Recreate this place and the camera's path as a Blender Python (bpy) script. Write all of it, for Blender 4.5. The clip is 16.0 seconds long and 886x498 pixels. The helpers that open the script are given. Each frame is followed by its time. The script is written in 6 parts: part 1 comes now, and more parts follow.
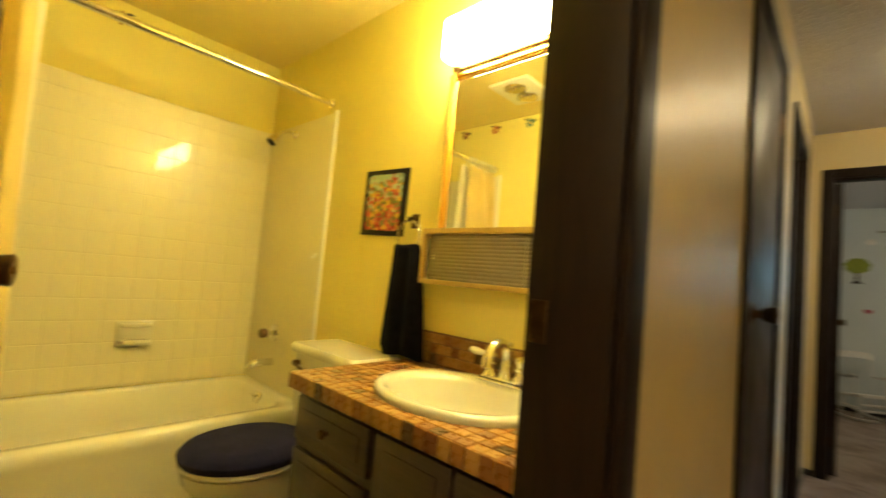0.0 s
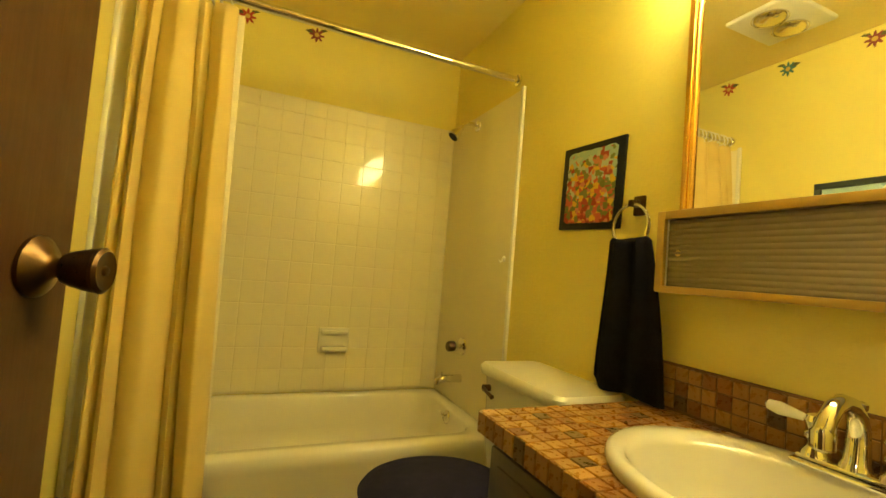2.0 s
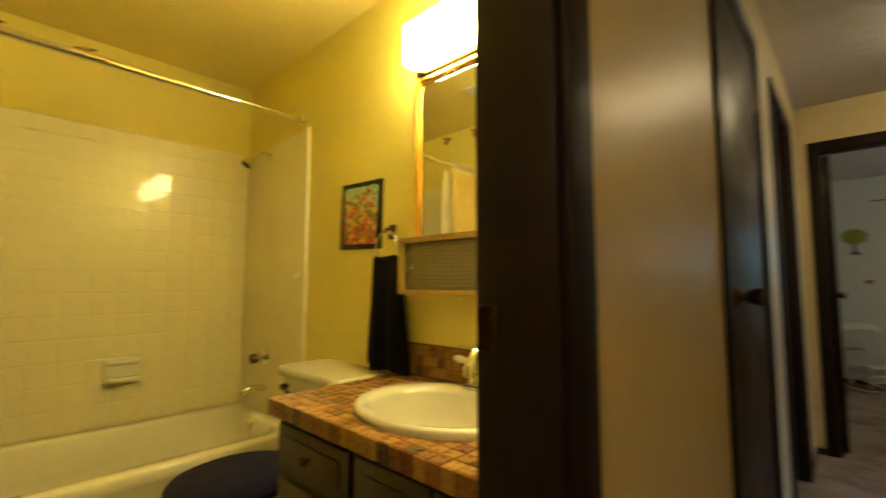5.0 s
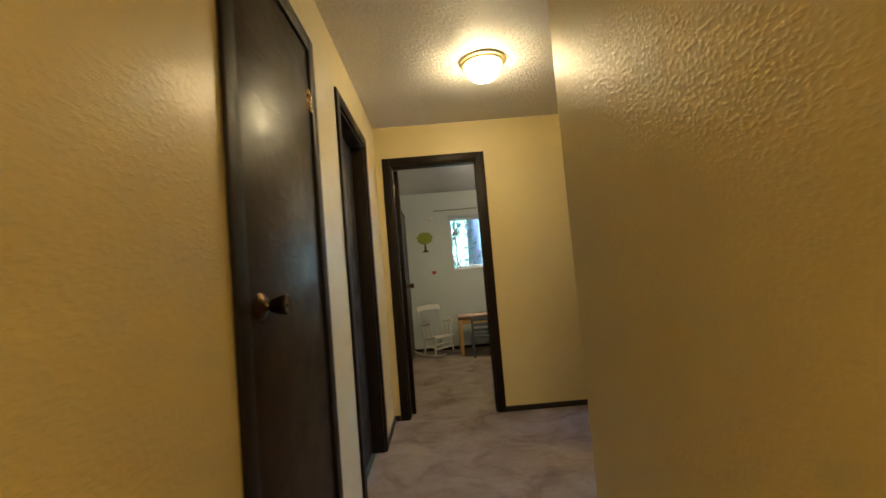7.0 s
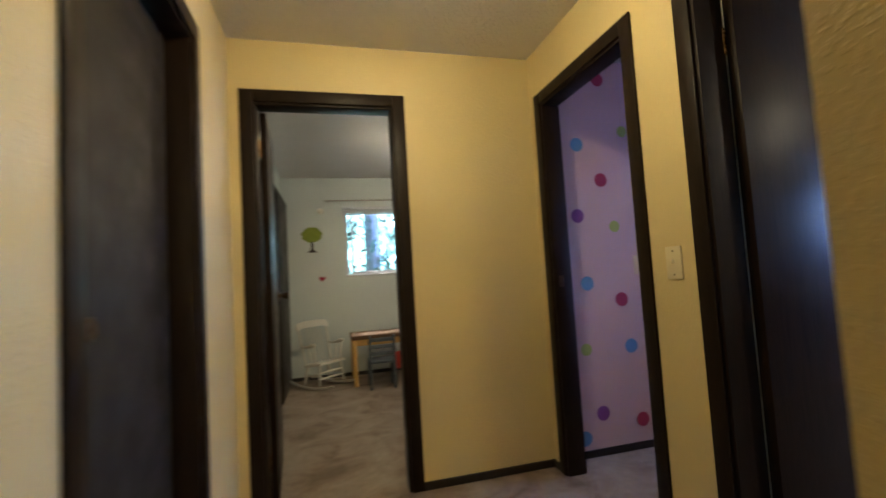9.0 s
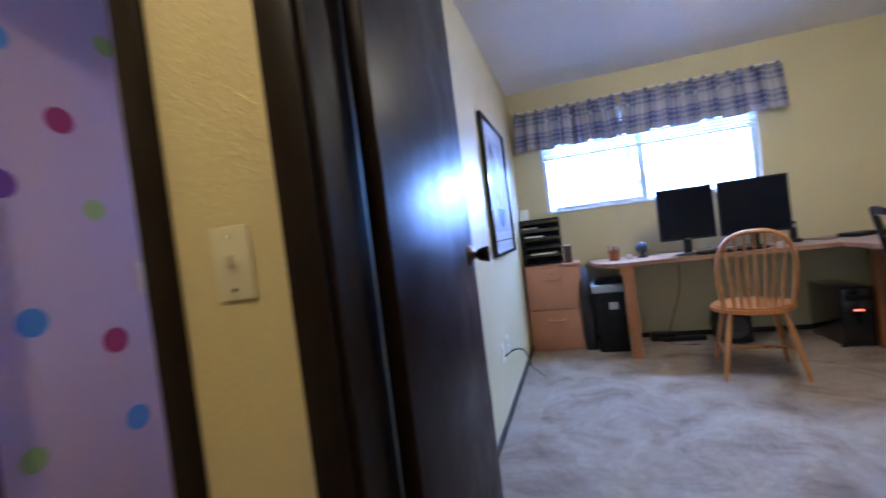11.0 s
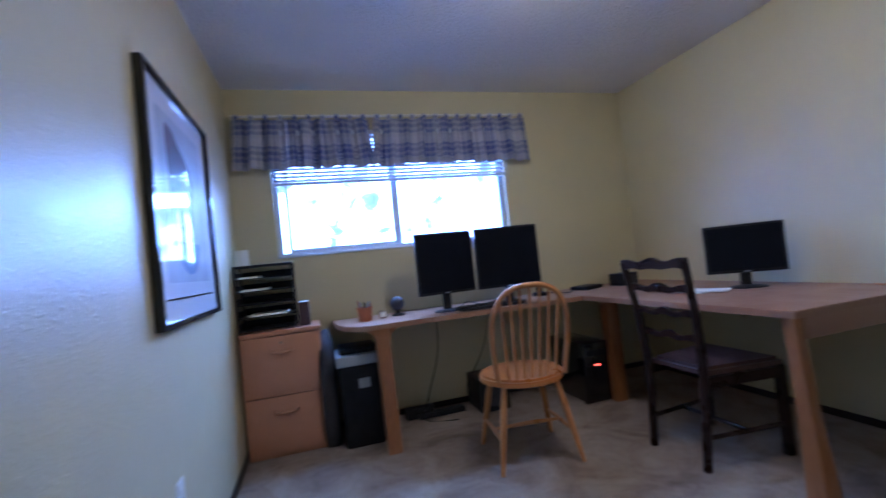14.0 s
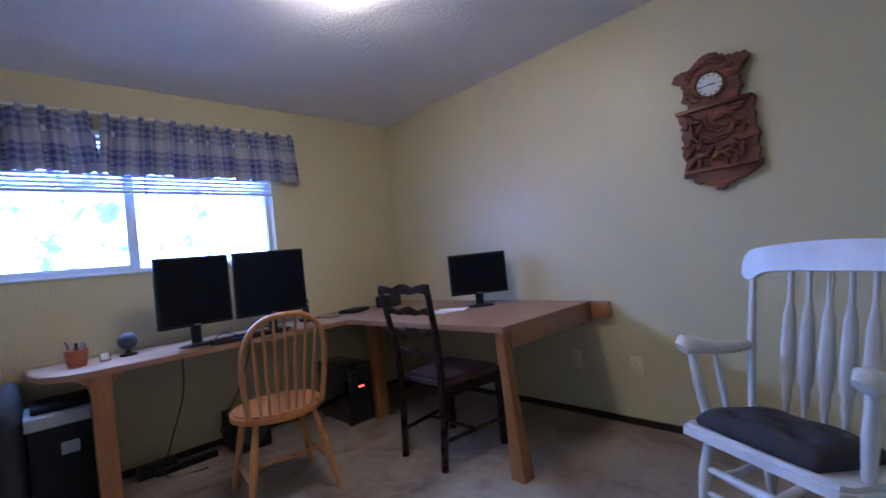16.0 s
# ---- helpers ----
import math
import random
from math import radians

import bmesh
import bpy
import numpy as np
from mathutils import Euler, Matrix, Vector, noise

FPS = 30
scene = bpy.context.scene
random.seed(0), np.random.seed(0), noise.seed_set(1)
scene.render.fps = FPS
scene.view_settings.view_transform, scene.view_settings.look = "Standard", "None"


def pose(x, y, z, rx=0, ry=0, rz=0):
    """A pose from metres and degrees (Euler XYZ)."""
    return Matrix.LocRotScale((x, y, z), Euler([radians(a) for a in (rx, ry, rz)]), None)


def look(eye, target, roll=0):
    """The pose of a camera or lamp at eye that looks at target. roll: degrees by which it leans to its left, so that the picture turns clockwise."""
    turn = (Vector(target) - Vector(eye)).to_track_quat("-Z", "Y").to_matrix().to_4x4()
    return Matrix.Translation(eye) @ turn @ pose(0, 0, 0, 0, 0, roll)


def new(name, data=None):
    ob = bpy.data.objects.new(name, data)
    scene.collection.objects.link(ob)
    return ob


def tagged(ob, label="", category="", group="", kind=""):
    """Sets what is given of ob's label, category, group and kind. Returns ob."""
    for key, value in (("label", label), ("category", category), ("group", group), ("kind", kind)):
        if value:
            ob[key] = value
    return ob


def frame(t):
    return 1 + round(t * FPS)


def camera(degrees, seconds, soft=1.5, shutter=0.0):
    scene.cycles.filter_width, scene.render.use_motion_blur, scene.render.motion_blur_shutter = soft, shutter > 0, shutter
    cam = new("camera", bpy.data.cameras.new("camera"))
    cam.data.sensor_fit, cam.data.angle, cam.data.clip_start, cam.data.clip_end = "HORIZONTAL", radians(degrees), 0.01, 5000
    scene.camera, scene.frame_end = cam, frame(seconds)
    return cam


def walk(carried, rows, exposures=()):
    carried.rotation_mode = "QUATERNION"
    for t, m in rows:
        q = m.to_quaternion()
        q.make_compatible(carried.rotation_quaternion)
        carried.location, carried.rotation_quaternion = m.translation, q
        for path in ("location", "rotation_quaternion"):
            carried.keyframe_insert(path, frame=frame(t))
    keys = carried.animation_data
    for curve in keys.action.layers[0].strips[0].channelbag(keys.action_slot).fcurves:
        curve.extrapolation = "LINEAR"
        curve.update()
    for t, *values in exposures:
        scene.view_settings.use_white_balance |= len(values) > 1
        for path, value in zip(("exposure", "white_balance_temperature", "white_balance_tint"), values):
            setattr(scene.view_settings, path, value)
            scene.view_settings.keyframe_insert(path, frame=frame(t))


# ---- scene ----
cam = camera(90.9, 16.0, shutter=0.6)
PATH = [
    (0, (0.304, 0.266, 1.114), (-1.063, 1.721, 1.244), 5.1),
    (0.5, (0.196, 0.364, 1.111), (-1.463, 1.48, 1.191), 5.7),
    (1, (0.086, 0.433, 1.096), (-1.725, 1.278, 1.166), 5.6),
    (1.5, (-0.008, 0.462, 1.087), (-1.86, 1.212, 1.17), 5.4),
    (2, (-0.061, 0.464, 1.097), (-1.9, 1.245, 1.194), 4.7),
    (2.5, (-0.069, 0.456, 1.096), (-1.886, 1.283, 1.219), 4.1),
    (3, (-0.046, 0.444, 1.096), (-1.856, 1.284, 1.238), 3.5),
    (3.2, (-0.02, 0.436, 1.097), (-1.825, 1.284, 1.246), 3.1),
    (5.3, (0.372, 0.347, 1.127), (-0.754, 1.992, 1.293), -1.2),
    (5.5, (0.386, 0.349, 1.129), (-0.536, 2.116, 1.294), -2.2),
    (6, (0.465, 0.397, 1.13), (0.008, 2.339, 1.266), -3.5),
    (6.5, (0.503, 0.532, 1.125), (0.375, 2.524, 1.246), -4.3),
    (7, (0.537, 0.737, 1.134), (0.563, 2.733, 1.245), -4.8),
    (7.5, (0.537, 0.989, 1.135), (0.616, 2.984, 1.249), -4.7),
    (8, (0.527, 1.29, 1.135), (0.666, 3.282, 1.249), -4.3),
    (8.5, (0.536, 1.622, 1.121), (0.774, 3.605, 1.24), -4.1),
    (9, (0.546, 1.955, 1.107), (1.053, 3.886, 1.23), -3.4),
    (9.5, (0.601, 2.27, 1.112), (1.533, 4.036, 1.21), -4.9),
    (10, (0.755, 2.517, 1.101), (2.183, 3.916, 1.163), -6.3),
    (10.2, (0.824, 2.577, 1.1), (2.398, 3.81, 1.139), -6.8),
    (12.3, (1.802, 2.82, 1.092), (3.802, 2.799, 1.091), -6.1),
    (12.5, (1.878, 2.813, 1.076), (3.877, 2.776, 1.1), -6.1),
    (13, (2.053, 2.792, 1.085), (4.052, 2.744, 1.132), -5.9),
    (13.5, (2.168, 2.774, 1.085), (4.154, 2.541, 1.144), -5.7),
    (14, (2.235, 2.73, 1.089), (4.154, 2.166, 1.14), -6.0),
    (14.5, (2.256, 2.682, 1.097), (4.042, 1.784, 1.134), -6.2),
    (15, (2.226, 2.645, 1.118), (3.866, 1.5, 1.138), -6.4),
    (15.5, (2.183, 2.621, 1.125), (3.705, 1.324, 1.144), -6.3),
    (16, (2.131, 2.612, 1.121), (3.576, 1.23, 1.154), -6.0),
]
walk(cam, [(t, look(eye, aim, roll)) for t, eye, aim, roll in PATH],
     exposures=[(0.0, 0.65, 6500, 10), (1.0, 0.3, 6600, 10), (2.0, 0.1, 6700, 10), (3.0, -0.08, 6700, 10), (5.3, 0.0, 6700, 10), (6.0, 0.13, 6800, 10), (6.5, 0.66, 6800, 10),
                (7.5, 0.86, 6750, 10), (8.5, 0.96, 6450, 10), (9.5, 1.06, 6200, 12), (10.2, 1.08, 5850, 14), (12.5, 0.68, 4800, 19), (14.0, 0.22, 4880, 21), (15.0, 0.12, 5020, 22), (16.0, 0.23, 5130, 23)])

# ---- world and light ----
world = bpy.data.worlds.new("sky")
scene.world = world
world.use_nodes = True
wn = world.node_tree
sky = wn.nodes.new("ShaderNodeTexSky")
sky.sky_type, sky.sun_disc = "NISHITA", False
sky.sun_elevation, sky.sun_rotation = radians(58), radians(12)
wn.links.new(sky.outputs[0], wn.nodes["Background"].inputs[0])
wn.nodes["Background"].inputs[1].default_value = 0.08
sun = new("sun", bpy.data.lights.new("sun", "SUN"))
sun.data.energy, sun.data.angle, sun.data.color = 3.0, radians(0.5), (1.0, 0.95, 0.87)
sun.matrix_basis = look((1.2, 9.0, 6.0), (1.12, 6.25, 0.0))

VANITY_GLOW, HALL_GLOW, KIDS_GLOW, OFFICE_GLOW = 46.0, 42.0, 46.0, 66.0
DAY_OFFICE, DAY_KIDS = 27.0, 38.0
skylight = new("office_skylight", bpy.data.lights.new("office_skylight", "AREA"))
skylight.data.shape, skylight.data.size, skylight.data.size_y = "RECTANGLE", 1.66, 0.10
skylight.data.energy, skylight.data.color, skylight.data.spread = 22.0, (0.34, 0.58, 1.0), radians(112)
skylight.matrix_basis = look((5.462, 2.09, 1.662), (4.462, 2.09, 0.782))

# ---- materials ----


def blank(name):
    m = bpy.data.materials.new(name)
    m.use_nodes = True
    t = m.node_tree
    return m, t.nodes, t.links, t.nodes["Principled BSDF"]


def coords(n, l, scale=(1, 1, 1)):
    tc, mp = n.new("ShaderNodeTexCoord"), n.new("ShaderNodeMapping")
    mp.inputs["Scale"].default_value = scale
    l.new(tc.outputs["Object"], mp.inputs["Vector"])
    return mp.outputs["Vector"]


def noise_at(n, l, vec, scale, detail=4.0, rough=0.55, warp=0.0):
    t = n.new("ShaderNodeTexNoise")
    t.inputs["Scale"].default_value, t.inputs["Detail"].default_value = scale, detail
    t.inputs["Roughness"].default_value, t.inputs["Distortion"].default_value = rough, warp
    l.new(vec, t.inputs["Vector"])
    return t.outputs["Fac"]


def ramp(n, l, fac, stops, interp="LINEAR"):
    r = n.new("ShaderNodeValToRGB")
    r.color_ramp.interpolation = interp
    e = r.color_ramp.elements
    while len(e) < len(stops):
        e.new(0.5)
    for el, (p, c) in zip(e, stops):
        el.position, el.color = p, (*c, 1.0) if len(c) == 3 else c
    l.new(fac, r.inputs[0])
    return r.outputs[0]


def bumped(n, l, height, bsdf, strength=0.3, dist=0.002, first=None):
    b = n.new("ShaderNodeBump")
    b.inputs["Strength"].default_value, b.inputs["Distance"].default_value = strength, dist
    l.new(height, b.inputs["Height"])
    if first is not None:
        l.new(first, b.inputs["Normal"])
    l.new(b.outputs[0], bsdf.inputs["Normal"])
    return b.outputs[0]


def grey(v):
    return (v, v, v)


def mixed(c, k):
    return tuple(min(1.0, a * k) for a in c)


def surface(name, c, c2=None, rough=0.5, metal=0.0, scale=6.0, bump=0.0, bscale=120.0, dist=0.001, coat=0.0, sheen=0.0, spec=0.5):
    """An even material with two scales of unevenness in colour, gloss and relief."""
    m, n, l, b = blank(name)
    v = coords(n, l)
    f = noise_at(n, l, v, scale, 6)
    l.new(ramp(n, l, f, [(0.3, c), (0.72, c2 or mixed(c, 0.86))]), b.inputs["Base Color"])
    g = noise_at(n, l, v, scale * 5, 3)
    l.new(ramp(n, l, g, [(0.25, grey(max(0.02, rough * 0.85))), (0.75, grey(min(1, rough * 1.15)))]), b.inputs["Roughness"])
    b.inputs["Metallic"].default_value, b.inputs["Coat Weight"].default_value = metal, coat
    b.inputs["Coat Roughness"].default_value, b.inputs["Specular IOR Level"].default_value = 0.08, spec
    b.inputs["Sheen Weight"].default_value = sheen
    if bump:
        bumped(n, l, noise_at(n, l, v, bscale, 3), b, bump, dist)
    return m


def textured_paint(name, c, rough=0.42, size=72.0, strength=0.32, dist=0.0022):
    """Wall paint over a trowelled knock-down plaster."""
    m, n, l, b = blank(name)
    v = coords(n, l)
    f = noise_at(n, l, v, 1.3, 4)
    l.new(ramp(n, l, f, [(0.3, mixed(c, 0.95)), (0.7, mixed(c, 1.04))]), b.inputs["Base Color"])
    g = noise_at(n, l, v, 9, 3)
    l.new(ramp(n, l, g, [(0.3, grey(rough * 0.88)), (0.7, grey(rough * 1.12))]), b.inputs["Roughness"])
    blobs = noise_at(n, l, v, size, 3.0, 0.55, 0.2)
    flat = ramp(n, l, blobs, [(0.50, grey(0.0)), (0.60, grey(1.0))])
    one = bumped(n, l, flat, b, strength, dist)
    bumped(n, l, noise_at(n, l, v, 240, 2), b, 0.12, 0.001, one)
    return m


def wood(name, c1, c2, rough=0.35, along="z", scale=9.0, coat=0.25, stretch=14.0, relief=0.12, spec=0.5, ripple=0.0):
    m, n, l, b = blank(name)
    s = {"x": (1, stretch, stretch), "y": (stretch, 1, stretch), "z": (stretch, stretch, 1)}[along]
    v = coords(n, l, s)
    grain = noise_at(n, l, v, scale * 0.35, 7, 0.62, 1.2)
    fine = noise_at(n, l, v, scale * 2.2, 3, 0.6, 0.3)
    col = ramp(n, l, grain, [(0.28, c1), (0.52, c2), (0.75, mixed(c1, 1.15))])
    mx = n.new("ShaderNodeMixRGB")
    mx.blend_type, mx.inputs[0].default_value = "MULTIPLY", 0.45
    l.new(col, mx.inputs[1])
    l.new(ramp(n, l, fine, [(0.35, grey(0.55)), (0.6, grey(1.0))]), mx.inputs[2])
    l.new(mx.outputs[0], b.inputs["Base Color"])
    l.new(ramp(n, l, noise_at(n, l, coords(n, l), 7, 4), [(0.3, grey(rough * 0.8)), (0.7, grey(min(1, rough * 1.25)))]), b.inputs["Roughness"])
    b.inputs["Coat Weight"].default_value, b.inputs["Coat Roughness"].default_value = coat, 0.12
    b.inputs["Specular IOR Level"].default_value = spec
    one = bumped(n, l, fine, b, relief, 0.0012)
    if ripple:
        bumped(n, l, noise_at(n, l, coords(n, l, (0.55, 0.55, 1.6)), 22, 3, 0.5, 0.8), b, ripple, 0.006, one)
    return m


def glow(name, c, strength):
    m, n, l, b = blank(name)
    b.inputs["Base Color"].default_value = (0.9, 0.9, 0.88, 1)
    b.inputs["Emission Color"].default_value, b.inputs["Emission Strength"].default_value = (*c, 1), strength
    b.inputs["Roughness"].default_value = 0.3
    return m


def clear(name, c=(1, 1, 1), rough=0.0, ior=1.45):
    m, n, l, b = blank(name)
    b.inputs["Base Color"].default_value = (*c, 1)
    b.inputs["Transmission Weight"].default_value, b.inputs["Roughness"].default_value, b.inputs["IOR"].default_value = 1.0, rough, ior
    return m


HALL = textured_paint("hall_cream_paint", (0.68, 0.555, 0.28), 0.36, size=92.0, strength=0.34, dist=0.0022)
BATH = textured_paint("bathroom_yellow_paint", (0.78, 0.675, 0.19), 0.42, strength=0.25)
OFFICE = textured_paint("office_pale_yellow_paint", (0.60, 0.535, 0.325), 0.40, strength=0.28)
BLUE = textured_paint("bedroom_pale_blue_paint", (0.62, 0.68, 0.68), 0.5, strength=0.25)
PURPLE = textured_paint("bedroom_lilac_paint", (0.63, 0.445, 0.42), 0.5, strength=0.25)
CEIL = textured_paint("ceiling_popcorn_paint", (0.80, 0.78, 0.77), 0.6, size=50.0, strength=0.75, dist=0.007)
BATHCEIL = textured_paint("bathroom_ceiling_paint", (0.80, 0.66, 0.24), 0.5, size=55.0, strength=0.25)
DARK = wood("dark_stained_door_wood", (0.009, 0.005, 0.0034), (0.017, 0.0088, 0.0053), 0.36, "z", 6.0, 0.0, relief=0.3, spec=0.08, ripple=0.10)
CLOSETDOOR = wood("brown_lacquered_closet_door_wood", (0.020, 0.010, 0.006), (0.034, 0.017, 0.009), 0.36, "z", 6.0, 0.0, relief=0.6, spec=0.28, ripple=0.30)
WARMDOOR = wood("brown_door_wood", (0.043, 0.018, 0.0077), (0.062, 0.0265, 0.0103), 0.45, "z", 6.0, 0.03, spec=0.25)
OLIVEDOOR = wood("dull_olive_brown_door_wood", (0.020, 0.017, 0.012), (0.030, 0.024, 0.017), 0.6, "z", 6.0, 0.0, spec=0.2)
TRIM = wood("dark_trim_wood", (0.010, 0.006, 0.004), (0.017, 0.0095, 0.006), 0.45, "z", 8.0, 0.0, spec=0.16)
BASE = wood("dark_baseboard_wood", (0.009, 0.006, 0.005), (0.016, 0.010, 0.008), 0.45, "x", 8.0, 0.05)
BRASS = surface("aged_brass", (0.32, 0.205, 0.09), (0.20, 0.125, 0.055), 0.27, 1.0, 20)
ROSE = surface("dulled_brass", (0.15, 0.09, 0.042), (0.10, 0.06, 0.03), 0.34, 1.0, 24)
BRONZE = surface("antique_bronze", (0.115, 0.075, 0.045), (0.07, 0.045, 0.028), 0.30, 1.0, 30)
CHROME = surface("chrome", (0.82, 0.81, 0.78), (0.74, 0.73, 0.70), 0.08, 1.0, 12)
LAMPSILVER = surface("silvered_lamp", (0.74, 0.71, 0.62), (0.66, 0.63, 0.54), 0.13, 1.0, 12)
RIMBRASS = surface("pale_satin_brass", (0.62, 0.52, 0.30), (0.54, 0.45, 0.25), 0.36, 0.5, 12)
NICKEL = surface("brushed_nickel", (0.60, 0.58, 0.54), (0.5, 0.48, 0.44), 0.25, 1.0, 12)
GOLD = surface("gilt_frame", (0.80, 0.50, 0.16), (0.74, 0.45, 0.13), 0.24, 1.0, 6)
ALU = surface("gold_anodised_aluminium", (0.56, 0.40, 0.17), (0.48, 0.34, 0.14), 0.33, 0.9, 8)
CERAMIC = surface("white_glazed_ceramic", (0.70, 0.68, 0.62), (0.66, 0.64, 0.58), 0.10, 0, 3, coat=0.6)
BASINWHITE = surface("white_basin_glaze", (0.60, 0.58, 0.51), (0.57, 0.55, 0.48), 0.12, 0, 3, coat=0.3)
TUBWHITE = surface("cream_enamel", (0.78, 0.74, 0.62), (0.74, 0.70, 0.58), 0.16, 0, 3, coat=0.4)
TILEWHITE = surface("cream_glazed_wall_tile", (0.80, 0.73, 0.50), (0.77, 0.70, 0.47), 0.34, 0, 4, coat=0.55)
TILEWHITE.node_tree.nodes["Principled BSDF"].inputs["Coat Roughness"].default_value = 0.03
GROUT = surface("pale_grout", (0.66, 0.60, 0.46), (0.58, 0.52, 0.39), 0.8, 0, 20, 0.3, 300)
BROWNGROUT = surface("brown_grout", (0.19, 0.105, 0.045), (0.14, 0.078, 0.034), 0.85, 0, 30, 0.3, 300)
NAVY = surface("navy_terry_towel", (0.004, 0.004, 0.008), (0.008, 0.008, 0.014), 0.95, 0, 30, 0.9, 500, 0.004, spec=0.1)
PLUSH = surface("navy_plush_cover", (0.008, 0.007, 0.036), (0.018, 0.016, 0.065), 0.95, 0, 14, 1.0, 420, 0.006, sheen=0.03, spec=0.15)
CURTAIN = surface("cream_curtain_cloth", (0.66, 0.50, 0.165), (0.58, 0.435, 0.135), 0.8, 0, 5, 0.25, 400, 0.0008, sheen=0.15)
LINER = surface("pale_curtain_liner", (0.80, 0.73, 0.50), (0.76, 0.69, 0.46), 0.5, 0, 8)
WHITEPLASTIC = surface("white_plastic", (0.78, 0.76, 0.70), (0.72, 0.70, 0.64), 0.35, 0, 10)
IVORY = surface("ivory_plastic", (0.74, 0.66, 0.44), (0.68, 0.60, 0.40), 0.35, 0, 10)
BLACK = surface("black_plastic", (0.009, 0.009, 0.011), (0.016, 0.016, 0.019), 0.4, 0, 12, spec=0.18)
GLOSSBLACK = surface("gloss_black_plastic", (0.006, 0.006, 0.008), (0.010, 0.010, 0.013), 0.10, 0, 12, coat=0.5)
SCREEN = surface("dark_screen_glass", (0.004, 0.005, 0.010), (0.005, 0.006, 0.013), 0.22, 0, 4, spec=0.12)
GREYPLASTIC = surface("grey_plastic", (0.36, 0.38, 0.40), (0.30, 0.32, 0.34), 0.4, 0, 10)
MAPLE = wood("orange_maple_chair_wood", (0.45, 0.148, 0.028), (0.55, 0.20, 0.044), 0.3, "x", 5.0, 0.35)
MAPLEV = wood("maple_turned_wood", (0.42, 0.165, 0.045), (0.52, 0.225, 0.07), 0.3, "z", 6.0, 0.35)
DESKTOP = surface("reddish_brown_desk_top", (0.31, 0.165, 0.098), (0.27, 0.14, 0.082), 0.40, 0, 1.6, 0.05, 90)
DESKLEG = wood("desk_leg_pine", (0.235, 0.085, 0.024), (0.30, 0.12, 0.038), 0.38, "z", 5.0, 0.2)
FILEWOOD = surface("file_cabinet_laminate", (0.52, 0.245, 0.14), (0.46, 0.215, 0.12), 0.42, 0, 9, 0.08, 160)
MAHOGANY = wood("dark_mahogany", (0.011, 0.0045, 0.0035), (0.020, 0.008, 0.0055), 0.28, "z", 6.0, 0.08, spec=0.22)
LEATHER = surface("brown_leather", (0.085, 0.042, 0.035), (0.055, 0.028, 0.024), 0.36, 0, 9, 0.4, 180, 0.001)
WORNWHITE = surface("worn_white_chair_paint", (0.70, 0.69, 0.68), (0.54, 0.51, 0.48), 0.36, 0, 7, 0.15, 90)
CHILDWHITE = surface("white_chair_paint", (0.76, 0.74, 0.68), (0.68, 0.66, 0.60), 0.4, 0, 7)
CUSHION = surface("charcoal_cushion_cloth", (0.040, 0.036, 0.042), (0.028, 0.025, 0.030), 0.9, 0, 8, 0.5, 380, 0.002)
CARVED = wood("carved_teak", (0.34, 0.088, 0.025), (0.10, 0.027, 0.009), 0.42, "x", 7.0, 0.15, 5)
PINE = wood("yellow_pine", (0.62, 0.36, 0.10), (0.70, 0.42, 0.14), 0.4, "z", 5.0, 0.15)
SLATE = surface("slate_blue_paint", (0.10, 0.125, 0.15), (0.08, 0.10, 0.12), 0.45)
BROWNTOP = wood("worn_brown_table_top", (0.11, 0.058, 0.030), (0.16, 0.088, 0.045), 0.6, "x", 5.0, 0.0, spec=0.25)
REDPAINT = surface("red_paint", (0.40, 0.03, 0.02), (0.30, 0.02, 0.015), 0.4)
TERRACOTTA = surface("terracotta_basket", (0.42, 0.13, 0.05), (0.30, 0.085, 0.03), 0.7, 0, 60, 0.9, 180, 0.004)
PAPER = surface("white_paper", (0.80, 0.80, 0.78), (0.74, 0.74, 0.72), 0.8, 0, 6)
MIRROR = surface("mirror_silver", (0.93, 0.93, 0.90), (0.92, 0.92, 0.89), 0.004, 1.0, 3)
PANE = clear("window_glass")
BLIND = surface("white_blind_slat", (0.62, 0.66, 0.72), (0.56, 0.60, 0.66), 0.4, 0, 8)
SASH = surface("white_aluminium_sash", (0.66, 0.68, 0.70), (0.6, 0.62, 0.64), 0.4, 0, 8)
VINYL = surface("bathroom_vinyl_floor", (0.42, 0.34, 0.20), (0.32, 0.25, 0.14), 0.4, 0, 9)
VANITYWOOD = wood("vanity_dark_wood", (0.030, 0.020, 0.014), (0.048, 0.030, 0.020), 0.4, "x", 6.0, 0.2)
GLOWVANITY = glow("vanity_light_glass", (1.0, 0.86, 0.36), VANITY_GLOW)
GLOWHALL = glow("hall_lamp_glass", (1.0, 0.82, 0.47), HALL_GLOW)
# Glow of the added fill lamp, 2.6 times the hall lamp's strength.
GLOWHALLFILL = glow("hall_fill_lamp_glass", (1.0, 0.80, 0.42), HALL_GLOW * 2.6)
GLOWKIDS = glow("bedroom_lamp_glass", (1.0, 0.82, 0.55), KIDS_GLOW)
GLOWOFFICE = glow("office_lamp_glass", (1.0, 0.86, 0.62), OFFICE_GLOW)
GLOWLED = glow("red_indicator", (1.0, 0.05, 0.02), 6.0)


